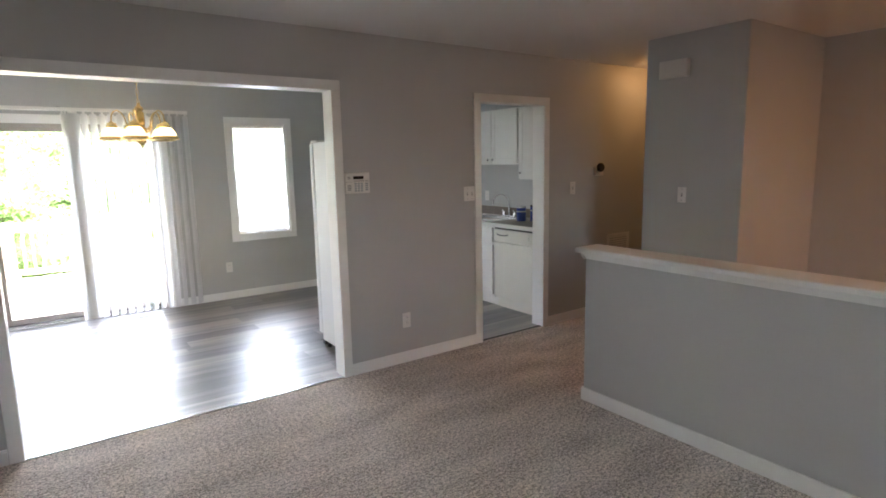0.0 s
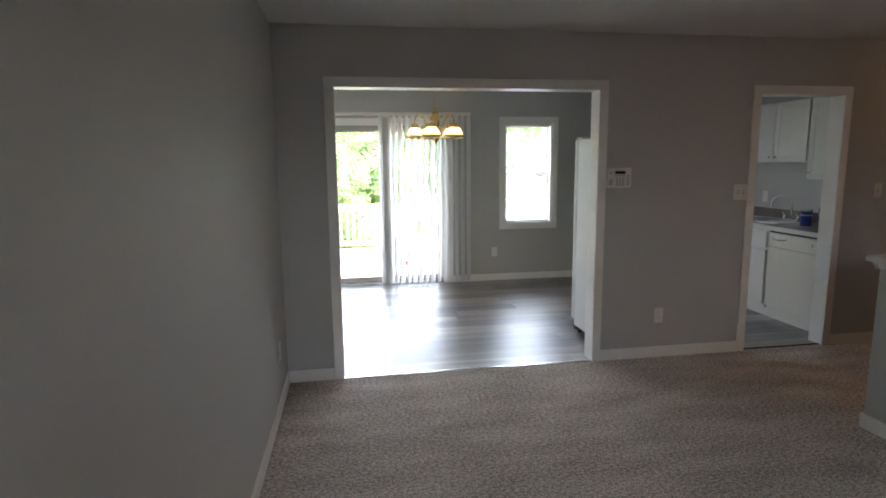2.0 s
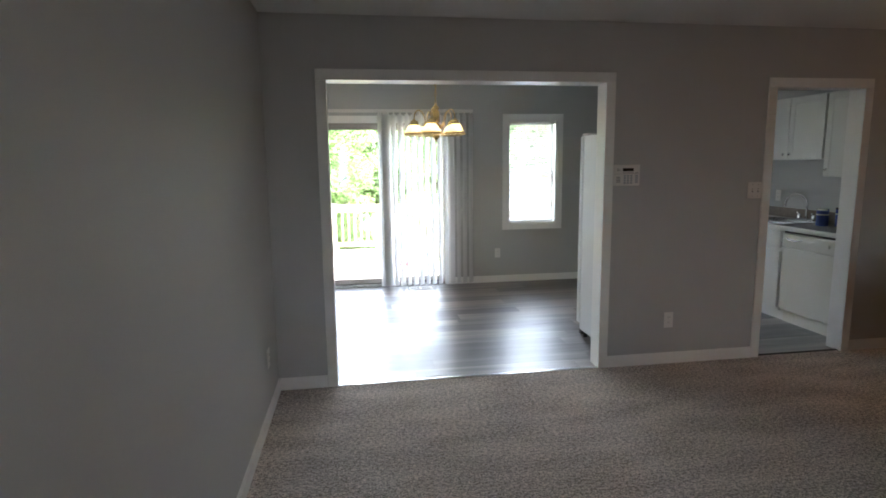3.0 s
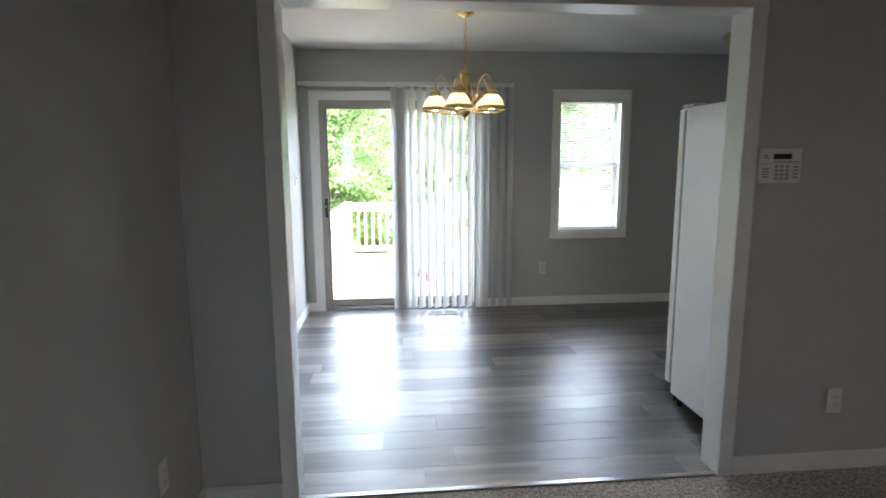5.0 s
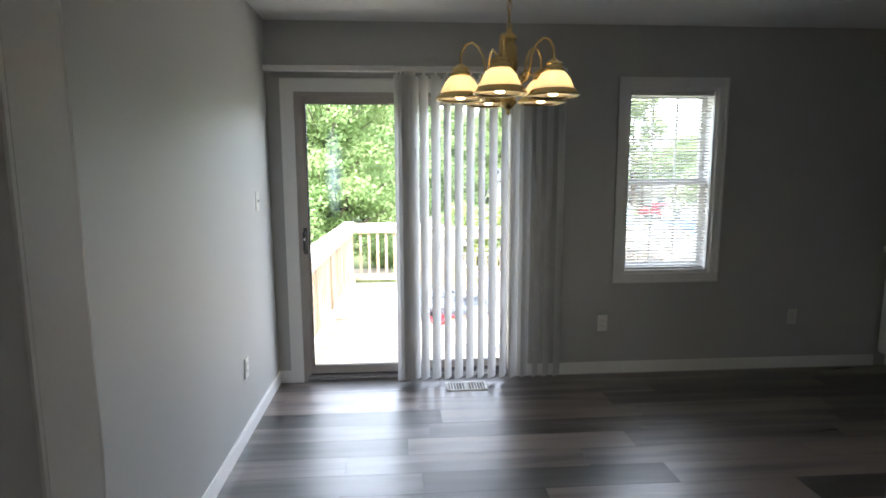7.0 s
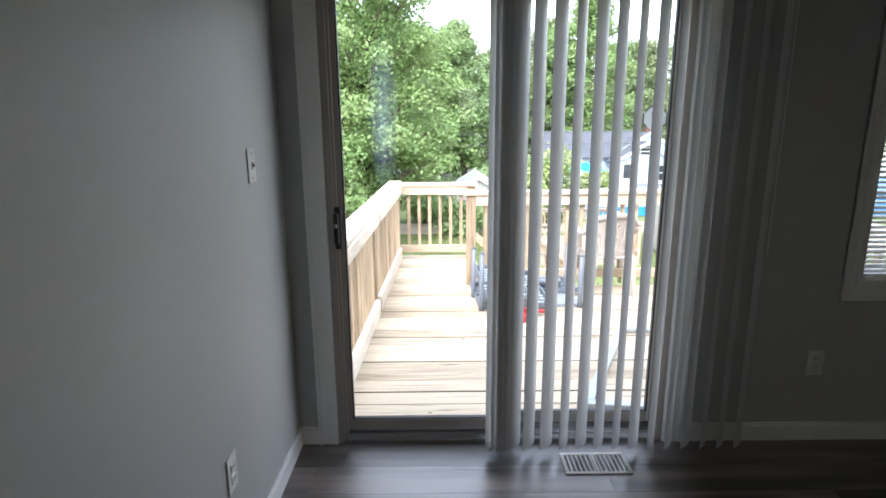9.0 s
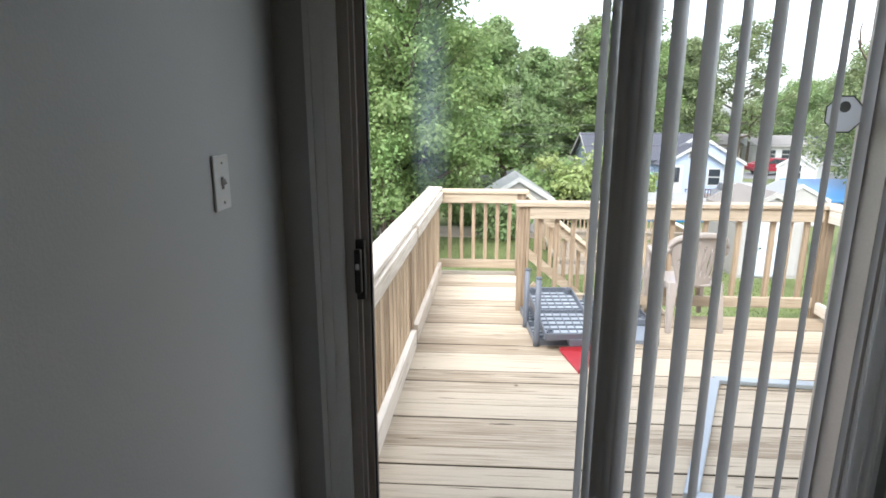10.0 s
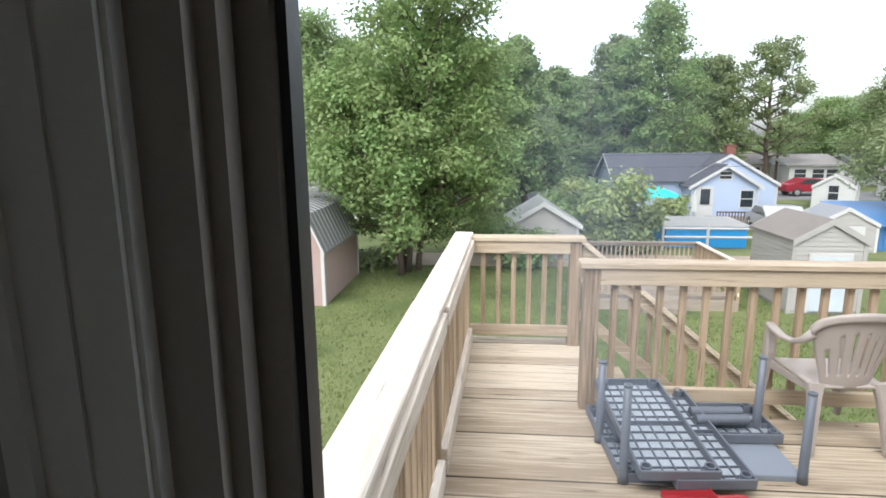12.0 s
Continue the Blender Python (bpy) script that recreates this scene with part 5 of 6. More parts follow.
    t.matrix_world = Matrix.Translation(at) @ Matrix.Rotation(radians(turn), 4, "Z") @ Matrix.Diagonal((0.87, 0.87, 0.9, 1))
    return t


resin_chair((1.44, 9.29, DZ), 3)


# ---- trees ----
def crown_mesh(name, mat, blobs, count, size, seed, droop=0.3):
    """Many small folded leaves scattered through overlapping clumps."""
    rng = np.random.default_rng(seed)
    vol = np.array([q[3] ** 2 for q in blobs])
    pick = rng.choice(len(blobs), count, p=vol / vol.sum())
    bl = np.array(blobs)[pick]
    d = rng.normal(size=(count, 3))
    d /= np.linalg.norm(d, axis=1)[:, None]
    rad = rng.uniform(0.15, 1.0, count) ** 0.7 + 0.5 * rng.random(count) ** 3
    c = bl[:, :3] + d * (bl[:, 3] * rad)[:, None] * np.array([1.0, 1.0, 0.68])
    nrm = 0.7 * d + rng.normal(scale=0.6, size=(count, 3)) + np.array([0, 0, 0.75])
    nrm /= np.linalg.norm(nrm, axis=1)[:, None]
    a = np.cross(nrm, rng.normal(size=(count, 3)))
    a /= np.linalg.norm(a, axis=1)[:, None] + 1e-9
    w = np.cross(nrm, a)
    s = size * rng.uniform(0.6, 1.4, count)[:, None]
    v = np.stack([c - a * s, c + w * s * 0.55 - nrm * s * 0.15, c + a * s - nrm * s * droop, c - w * s * 0.55 - nrm * s * 0.15], 1).reshape(-1, 3)
    f = np.arange(count * 4).reshape(-1, 4)
    tri = np.concatenate([f[:, [0, 1, 2]], f[:, [0, 2, 3]]])
    me = bpy.data.meshes.new(name)
    me.from_pydata(v.tolist(), [], tri.tolist())
    me.materials.append(mat)
    return me


def limbs(bm, base, top, r, rng, n, reach, blobs, blob_r, lowest=0.25, taper=0.75):
    base, top = Vector(base), Vector(top)
    pts = [base.lerp(top, q / 7) + Vector((rng.normal() * r * 0.5, rng.normal() * r * 0.5, 0)) * (q > 0) for q in range(8)]
    sweep(pts, [r * (1 - 0.85 * q / 7) + 0.01 for q in range(8)], 8, bm=bm)
    for k in range(n):
        f = lowest + (0.97 - lowest) * (k + rng.uniform(0, 0.8)) / n
        p = base.lerp(top, f)
        a = k * 2.4 + rng.uniform(0, 0.6)
        ln = reach * (1.0 - taper * max(0, f - 0.35) / 0.65) * rng.uniform(0.75, 1.15)
        e = p + Vector((math.cos(a) * ln, math.sin(a) * ln, ln * rng.uniform(0.25, 0.7)))
        m = p.lerp(e, 0.5) + Vector((0, 0, -0.08 * ln))
        rr = r * (1 - 0.8 * f) * 0.5 + 0.008
        sweep([p, m, e], [rr, rr * 0.7, rr * 0.25], 6, bm=bm)
        blobs.append((*e, blob_r * rng.uniform(0.7, 1.2)))
        blobs.append((*m, blob_r * rng.uniform(0.6, 0.95)))
    blobs.append((*top, blob_r * 0.8))


def leafy_tree(name, at, height, reach, mat, leaves, size, seed, label, n=16, blob=None, lowest=0.25, trunk=None, stems=1, group="", taper=0.75):
    rng = np.random.default_rng(seed)
    t = thing(name, at, label, "tree", group)
    b, blobs = bmesh.new(), []
    r = trunk or height * 0.02
    for k in range(stems):
        off = Vector((rng.normal() * r * 1.6, rng.normal() * r * 1.6, 0)) if k else Vector()
        lean = Vector((rng.normal() * 0.06 * height, rng.normal() * 0.05 * height, height * (1 if not k else rng.uniform(0.6, 0.9))))
        limbs(b, Vector(at) + off, Vector(at) + off + lean, r if not k else r * 0.6, rng, n if not k else n // 2, reach, blobs, blob or reach * 0.42, lowest, taper)
    part("trunk", b, BARK, t, smooth=True)
    c = new("crown", crown_mesh("crown", mat, [(q[0] - at[0], q[1] - at[1], q[2] - at[2], q[3]) for q in blobs], leaves, size, seed))
    c.parent = t
    return t


leafy_tree("yard_tree", (-3.35, 25.0, GZ), 9.4, 2.9, LEAF_A, 80000, 0.074, 3, "big broad-leaved tree with dense green crown on the lawn", n=52, blob=0.78, lowest=0.13, trunk=0.17, stems=4, taper=0.5)
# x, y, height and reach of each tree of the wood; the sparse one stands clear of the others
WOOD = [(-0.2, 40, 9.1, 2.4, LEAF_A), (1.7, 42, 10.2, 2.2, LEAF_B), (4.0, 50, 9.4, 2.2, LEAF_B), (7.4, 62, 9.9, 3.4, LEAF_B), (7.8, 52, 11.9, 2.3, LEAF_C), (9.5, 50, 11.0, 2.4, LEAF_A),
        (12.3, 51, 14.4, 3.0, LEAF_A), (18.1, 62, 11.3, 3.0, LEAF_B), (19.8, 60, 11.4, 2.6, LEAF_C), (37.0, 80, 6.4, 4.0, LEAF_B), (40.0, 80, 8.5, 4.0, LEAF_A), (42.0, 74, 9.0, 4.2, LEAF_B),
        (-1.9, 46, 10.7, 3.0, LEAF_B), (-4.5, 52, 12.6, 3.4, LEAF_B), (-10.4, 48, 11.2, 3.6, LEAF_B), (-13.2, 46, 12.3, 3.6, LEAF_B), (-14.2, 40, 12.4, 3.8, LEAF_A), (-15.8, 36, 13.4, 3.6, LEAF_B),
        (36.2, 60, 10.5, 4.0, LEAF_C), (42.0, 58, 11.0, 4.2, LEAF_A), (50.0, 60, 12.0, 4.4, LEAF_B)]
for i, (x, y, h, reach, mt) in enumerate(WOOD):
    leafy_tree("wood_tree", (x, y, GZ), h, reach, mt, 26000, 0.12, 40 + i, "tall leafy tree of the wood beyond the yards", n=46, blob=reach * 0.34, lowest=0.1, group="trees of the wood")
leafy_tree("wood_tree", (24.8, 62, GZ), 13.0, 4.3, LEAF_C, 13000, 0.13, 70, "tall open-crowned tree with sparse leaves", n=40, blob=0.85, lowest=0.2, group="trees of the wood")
leafy_tree("roadside_tree", (17.6, 31.0, GZ), 6.0, 2.2, LEAF_C, 16000, 0.085, 91, "olive-green tree beside the blue-roofed shed", n=20, blob=1.0, lowest=0.25)

snag = thing("bare_tree", (17.0, 31.5, GZ), "leafless dead tree with forked grey branches", "tree")
b = bmesh.new()
sweep([(17.0, 31.5, GZ), (17.1, 31.5, 0.5), (16.95, 31.5, 3.4), (16.7, 31.5, 5.2), (16.75, 31.5, 7.0)], [0.2, 0.15, 0.1, 0.06, 0.02], 8, bm=b)
for p in ([(16.95, 31.5, 3.4), (16.2, 31.5, 4.4), (15.9, 31.5, 5.1)], [(16.7, 31.5, 5.2), (17.3, 31.4, 6.2), (17.5, 31.4, 7.2)], [(17.05, 31.5, 2.4), (17.9, 31.4, 3.6), (18.1, 31.4, 4.6)], [(16.2, 31.5, 4.4), (16.1, 31.5, 5.2), (16.25, 31.5, 5.9)]):
    sweep(p, [0.055, 0.035, 0.012], 6, bm=b)
part("trunk", b, BARK, snag, smooth=True)


def shrub(at, r, h, mat, leaves, size, seed, label):
    rng = np.random.default_rng(seed)
    t = thing("shrub", at, label, "shrub", "shrubs along the alley")
    b, blobs = bmesh.new(), []
    for k in range(9):
        a = k * 2.4
        e = Vector(at) + Vector((math.cos(a) * r * rng.uniform(0.3, 0.8), math.sin(a) * r * rng.uniform(0.3, 0.8), h * rng.uniform(0.35, 0.8)))
        sweep([Vector(at), Vector(at).lerp(e, 0.5) + Vector((0, 0, 0.1)), e], [0.04, 0.025, 0.01], 5, bm=b)
        blobs.append((e.x - at[0], e.y - at[1], e.z - at[2], r * rng.uniform(0.3, 0.55)))
        blobs.append(((e.x - at[0]) * 0.6, (e.y - at[1]) * 0.6, h * 0.25, r * rng.uniform(0.3, 0.5)))
    part("stems", b, BARK, t)
    c = new("foliage", crown_mesh("foliage", mat, blobs, leaves, size, seed))
    c.parent = t
    return t


shrub((3.9, 29.6, GZ), 1.85, 3.5, LEAF_D, 7000, 0.1, 5, "large pale flowering shrub by the alley")
shrub((2.9, 30.6, GZ), 1.7, 3.3, LEAF_A, 5000, 0.11, 6, "tall green shrub behind the white shed")
shrub((5.1, 28.8, GZ), 1.3, 2.0, LEAF_C, 3500, 0.1, 7, "green shrub at the yard edge")
shrub((8.0, 34.5, GZ), 1.2, 1.9, LEAF_D, 3000, 0.12, 8, "rounded yellow-green bush by the patio")
shrub((0.6, 26.0, GZ), 1.2, 1.5, LEAF_B, 3000, 0.1, 9, "dark shrub in front of the white shed")
shrub((-0.6, 29.0, GZ), 1.4, 1.6, LEAF_A, 3000, 0.11, 10, "green undergrowth along the alley")
shrub((-4.6, 25.6, GZ), 0.8, 0.7, LEAF_C, 1800, 0.1, 11, "low weeds at the foot of the fence")


# ---- buildings ----
def lap_wall(bm, p0, p1, z0, z1, peak=None, lap=0.16):
    """Horizontal lap siding between two ground points, up to z1, and on up to a gable peak if given."""
    p0, p1 = Vector((*p0, 0)), Vector((*p1, 0))
    d = (p1 - p0)
    n = Vector((d.y, -d.x, 0)).normalized()
    z = z0
    top = peak if peak else z1
    while z < top - 0.01:
        zz = min(z + lap, top)
        f = [(0, 1), (0, 1)]
        for i, h in enumerate((z, zz)):
            if peak and h > z1:
                k = (h - z1) / (peak - z1) / 2
                f[i] = (k, 1 - k)
        q = [p0 + d * f[0][0] + n * 0.022, p0 + d * f[0][1] + n * 0.022, p0 + d * f[1][1] + n * 0.004, p0 + d * f[1][0] + n * 0.004]
        for v, h in zip(q, (z, z, zz, zz)):
            v.z = h
        bm.faces.new([bm.verts.new(v) for v in q])
        u = [p0 + d * f[0][0] + n * 0.022, p0 + d * f[0][1] + n * 0.022, p0 + d * f[0][1], p0 + d * f[0][0]]
        for v in u:
            v.z = z
        bm.faces.new([bm.verts.new(v) for v in u])
        z = zz
    return bm


def gable_house(name, x0, x1, y0, y1, eave, ridge, wall, roof, label, category, along="y", over=0.2, lap=0.16, thick=0.08, trim=SIDING_WHITE):
    """A gabled block on the ground; along: the ridge's axis."""
    t = thing(name, ((x0 + x1) / 2, (y0 + y1) / 2, GZ), label, category)
    b = box(x0 + 0.01, x1 - 0.01, y0 + 0.01, y1 - 0.01, GZ, eave)
    if along == "y":
        prism([(x0 + 0.01, eave), (x1 - 0.01, eave), ((x0 + x1) / 2, ridge)], y0 + 0.01, y1 - 0.01, "y", bm=b)
    else:
        prism([(y0 + 0.01, eave), (y1 - 0.01, eave), ((y0 + y1) / 2, ridge)], x0 + 0.01, x1 - 0.01, "x", bm=b)
    part("wall", b, wall, t)
    for a, c, gab in (((x0, y0), (x1, y0), along == "y"), ((x1, y0), (x1, y1), along == "x"), ((x0, y1), (x0, y0), along == "x")):
        b = bmesh.new()
        lap_wall(b, a, c, GZ + 0.1, eave, ridge if gab else None, lap)
        part("siding", b, wall, t)
    if along == "y":
        lo, hi, m0, m1 = x0, x1, y0 - over, y1 + over
    else:
        lo, hi, m0, m1 = y0, y1, x0 - over, x1 + over
    mid = (lo + hi) / 2
    sl = (ridge - eave) / (mid - lo)
    for s, e in ((lo, -1), (hi, 1)):
        o = s + e * over
        ze = eave - sl * over
        b = prism([(o, ze), (mid, ridge), (mid, ridge + thick), (o, ze + thick)], m0, m1, along)
        part("roof_slope", b, roof, t)
        bb = bmesh.new()
        for mm in (m0 - 0.015, m1):
            prism([(o, ze - 0.1), (mid, ridge - 0.1), (mid, ridge + thick + 0.01), (o, ze + thick + 0.01)], mm, mm + 0.02, along, bm=bb)
        part("bargeboard", bb, trim, t, "white bargeboard")
    for x, y in ((x0, y0), (x1, y0)):
        part("corner_trim", box(x - 0.05, x + 0.05, y - 0.035, y + 0.02, GZ, eave), trim, t)
    return t


def house_window(t, xa, xb, y, za, zb, bars=True):
    w = part("window", box(xa - 0.07, xb + 0.07, y - 0.05, y - 0.02, za - 0.07, zb + 0.07), SIDING_WHITE, t, "white-framed window")
    part("pane", box(xa, xb, y - 0.06, y - 0.045, za, zb), DARK_WINDOW, w)
    if bars:
        part("sash_bar", box(xa, xb, y - 0.068, y - 0.055, (za + zb) / 2 - 0.025, (za + zb) / 2 + 0.025), SIDING_WHITE, w)


# grey lap-sided shed with a pale door
sh = gable_house("garden_shed", 7.2, 8.9, 20.9, 23.2, -1.07, -0.58, SIDING_GREY, SHINGLE_BROWN, "grey lap-sided garden shed with a brown shingle roof", "shed", over=0.07, lap=0.12, thick=0.05, trim=SIDING_GREY)
d = part("door", box(7.66, 8.52, 20.83, 20.87, GZ + 0.08, -1.5, 0.01), PALE_DOOR, sh, "pale blue-white door")
b = box(7.57, 7.66, 20.83, 20.89, GZ + 0.05, -1.41)
box(8.52, 8.61, 20.83, 20.89, GZ + 0.05, -1.41, bm=b)
box(7.66, 8.52, 20.83, 20.89, -1.5, -1.41, bm=b)
part("door_trim", b, SIDING_WHITE, sh)
part("handle", tube((7.76, 20.79, -2.1), (7.76, 20.83, -2.1), 0.03, seg=8), STEEL, d)

# mauve gambrel shed
gs = thing("barn_shed", (-6.3, 22.6, GZ), "mauve gambrel garden shed with white trim and grey metal roof", "shed")
X0, X1, G0, G1, E = -7.7, -4.95, 20.75, 24.6, -1.45
mid = (X0 + X1) / 2
prof = [(X0, GZ), (X1, GZ), (X1, E), (X1 - 0.42, E + 0.92), (mid, E + 1.32), (X0 + 0.42, E + 0.92), (X0, E)]
part("wall", prism(prof, G0, G1, "y"), SHED_PINK, gs)
for a, c in (((X1 + 0.07, E - 0.1), (X1 - 0.40, E + 0.93)), ((X1 - 0.40, E + 0.93), (mid, E + 1.34)), ((X0 - 0.07, E - 0.1), (X0 + 0.40, E + 0.93)), ((X0 + 0.40, E + 0.93), (mid, E + 1.34))):
    rf = part("roof_slope", prism([a, c, (c[0], c[1] + 0.05), (a[0], a[1] + 0.05)], G0 - 0.12, G1 + 0.12, "y"), METAL_GREY, gs)
    rb = bmesh.new()
    for k in range(14):
        y = G0 - 0.1 + k * 0.31
        prism([(a[0], a[1] + 0.05), (c[0], c[1] + 0.05), (c[0], c[1] + 0.08), (a[0], a[1] + 0.08)], y, y + 0.03, "y", bm=rb)
    part("roof_ribs", rb, METAL_GREY, rf)
    part("bargeboard", prism([(a[0], a[1] - 0.06), (c[0], c[1] - 0.06), (c[0], c[1] + 0.06), (a[0], a[1] + 0.06)], G0 - 0.14, G0 - 0.12, "y"), SIDING_WHITE, gs)
for y in (G0 - 0.01, G1 - 0.07):
    part("corner_trim", box(X1 - 0.07, X1 + 0.02, y - 0.015, y + 0.08, GZ, E), SIDING_WHITE, gs)
dr = part("door", box(X1 - 1.15, X1 - 0.42, G0 - 0.05, G0 - 0.01, GZ + 0.08, E + 0.05), SHED_PINK, gs, "mauve plank door with white battens")
b = box(X1 - 1.15, X1 - 1.06, G0 - 0.07, G0 - 0.05, GZ + 0.08, E + 0.05)
box(X1 - 0.51, X1 - 0.42, G0 - 0.07, G0 - 0.05, GZ + 0.08, E + 0.05, bm=b)
for z in (GZ + 0.08, -2.25, E - 0.04):
    box(X1 - 1.06, X1 - 0.51, G0 - 0.07, G0 - 0.05, z, z + 0.09, bm=b)
part("batten", b, SIDING_WHITE, dr)

gable_house("small_shed", 0.2, 2.7, 26.9, 29.4, -1.6, -0.85, SIDING_GREY, PALE_METAL, "small pale grey shed with a pale metal roof", "shed", over=0.16, lap=0.14)
bs = gable_house("grey_shed", 12.2, 14.5, 29.2, 31.0, -1.88, -1.26, SIDING_GREY, METAL_GREY, "pale grey shed with a white roll-up door", "shed", over=0.06, lap=0.2, thick=0.05)
part("door", box(12.8, 14.0, 29.1, 29.16, GZ + 0.05, -1.95), SIDING_WHITE, bs, "white roll-up door")
lean = thing("blue_carport", (16.3, 31.3, GZ), "blue metal-sided carport beside the shed", "carport")
part("wall", box(14.6, 21.6, 29.6, 33.0, GZ, -1.95), METAL_BLUE, lean)
rb = prism([(29.3, -1.98), (33.2, -1.45), (33.2, -1.38), (29.3, -1.91)], 14.45, 21.8, "x")
part("roof", rb, METAL_BLUE, lean)
rb = bmesh.new()
for k in range(36):
    box(14.65 + 0.19 * k, 14.69 + 0.19 * k, 29.57, 29.6, GZ, -1.97, bm=rb)
part("wall_ribs", rb, METAL_BLUE, lean)

# pale blue house
h = gable_house("blue_house", 10.75, 14.3, 39.0, 46.0, -1.15, -0.06, SIDING_BLUE, SHINGLE_DARK, "pale blue sided bungalow with a dark shingle roof", "house", over=0.25, lap=0.2)
house_window(h, 12.2, 12.8, 39.0, -0.78, -0.4)
house_window(h, 13.4, 14.05, 39.0, -2.35, -1.45)
part("door", box(11.0, 11.9, 38.9, 38.96, GZ + 0.1, -1.2), SIDING_WHITE, h, "white back door with a dark pane")
part("door_pane", box(11.2, 11.7, 38.86, 38.9, -2.2, -1.35), DARK_WINDOW, h)
g2 = gable_house("blue_house_end", 10.6, 16.2, 40.9, 46.6, -1.2, 0.46, SIDING_BLUE, SHINGLE_DARK, "pale blue gabled end of the bungalow", "house", over=0.15, lap=0.2)
m = gable_house("blue_house_wing", 6.9, 13.3, 40.6, 46.5, -0.95, 0.46, SIDING_BLUE, SHINGLE_DARK, "long blue house body under a dark shingle roof", "house", along="x", over=0.3, lap=0.2)
house_window(m, 7.6, 8.6, 40.6, -2.2, -1.4)
cy = thing("chimney", (13.75, 42.0, GZ), "red brick chimney on the dark roof", "chimney")
part("stack", box(13.5, 14.0, 41.7, 42.2, -0.5, 0.98), BRICK, cy)
part("cap", box(13.45, 14.05, 41.65, 42.25, 0.98, 1.06), BRICK, cy)
rail = thing("patio_rail", (13.3, 37.6, GZ), "dark stained patio railing behind the blue house", "railing")
part("floor", box(11.5, 13.75, 37.2, 38.9, GZ, GZ + 0.15), SHINGLE_BROWN, rail)
part("top_rail", box(11.5, 13.75, 37.2, 37.28, GZ + 0.54, GZ + 0.6), DARK_STAIN, rail)
for k in range(15):
    part("baluster", box(11.52 + 0.155 * k, 11.56 + 0.155 * k, 37.21, 37.26, GZ + 0.15, GZ + 0.54), DARK_STAIN, rail)
um = thing("patio_umbrella", (8.2, 36.8, GZ), "open aqua patio umbrella", "umbrella")
part("canopy", lathe([(0.0, 1.95), (0.25, 1.9), (1.3, 1.5), (1.3, 1.46), (0.2, 1.85), (0.0, 1.9)], (8.2, 36.8, GZ), 8), AQUA, um)
part("pole", tube((8.2, 36.8, GZ), (8.2, 36.8, GZ + 1.9), 0.03, seg=8), SIDING_WHITE, um)
uf = thing("patio_umbrella", (10.55, 37.9, GZ), "closed white patio umbrella", "umbrella")
part("canopy", lathe([(0.0, 1.75), (0.05, 1.6), (0.16, 1.0), (0.22, 0.55), (0.0, 0.6)], (10.55, 37.9, GZ), 10), SIDING_WHITE, uf)
part("pole", tube((10.55, 37.9, GZ), (10.55, 37.9, GZ + 0.6), 0.03, seg=8), SIDING_WHITE, uf)

# low blue shelter with a corrugated top
bb = thing("blue_shelter", (8.3, 30.7, GZ), "low blue tarpaulin-sided shelter with a pale corrugated top", "shelter")
part("wall", box(6.7, 9.95, 29.85, 31.8, GZ, -2.1, 0.02), POOL_BLUE, bb)
b = bmesh.new()
for k in range(22):
    prism([(29.7, -2.07), (31.95, -1.99), (31.95, -1.95), (29.7, -2.03)], 6.62 + 0.155 * k, 6.72 + 0.155 * k, "x", bm=b)
prism([(29.7, -2.09), (31.95, -2.01), (31.95, -1.99), (29.7, -2.07)], 6.62, 10.02, "x", bm=b)
part("roof", b, PALE_METAL, bb, "pale corrugated roof sheet")
fence = thing("pipe_fence", (8.2, 29.3, GZ), "pale pipe fence in front of the blue shelter", "fence")
for z in (-2.45, -2.1):
    part("rail", tube((6.4, 29.3, z), (10.1, 29.3, z), 0.05, seg=8), PALE_METAL, fence)
for x in (6.45, 8.2, 10.05):
    part("post", tube((x, 29.3, GZ), (x, 29.3, -2.0), 0.06, seg=8), PALE_METAL, fence)

# low deck in the yard
ld = thing("yard_deck", (4.1, 22.0, GZ), "low pine yard deck with its own railing", "deck")
for k in range(22):
    part("deck_board", box(2.2, 6.0, 21.0 + 0.145 * k, 21.138 + 0.145 * k, -2.76, -2.72), PINE_OLD, ld)
part("skirt", box(2.2, 6.0, 20.96, 21.0, GZ, -2.74), PINE_OLD, ld)
part("step", box(3.5, 4.6, 20.6, 20.95, GZ, -2.86), PINE_OLD, ld)
for y0, xa, xb in ((21.03, 2.2, 3.45), (21.03, 4.65, 6.0), (24.15, 2.2, 6.0)):
    for z in (-2.6, -1.86):
        part("rail", box(xa, xb, y0, y0 + 0.04, z, z + 0.09), PINE_OLD, ld)
    part("cap", box(xa - 0.04, xb + 0.04, y0 - 0.05, y0 + 0.09, -1.77, -1.73), PINE_OLD, ld)
    k = xa + 0.06
    while k < xb:
        part("baluster", box(k - 0.02, k + 0.02, y0 + 0.04, y0 + 0.075, -2.6, -1.78), PINE_Z_SHADED, ld)
        k += 0.14
    for x in (xa, xb):
        part("post", box(x - 0.045, x + 0.045, y0 - 0.02, y0 + 0.07, GZ, -1.77), PINE_Z_SHADED, ld)
for x in (2.2, 6.0):
    part("cap", box(x - 0.07, x + 0.07, 21.0, 24.2, -1.765, -1.725), PINE_Y_LIT, ld)
    part("rail", box(x - 0.02, x + 0.02, 21.0, 24.2, -2.6, -2.51), PINE_Y_LIT, ld)
    for k in range(22):
        part("baluster", box(x - 0.02, x + 0.02, 21.1 + 0.14 * k, 21.14 + 0.14 * k, -2.55, -1.77), PINE_Z_SHADED, ld)

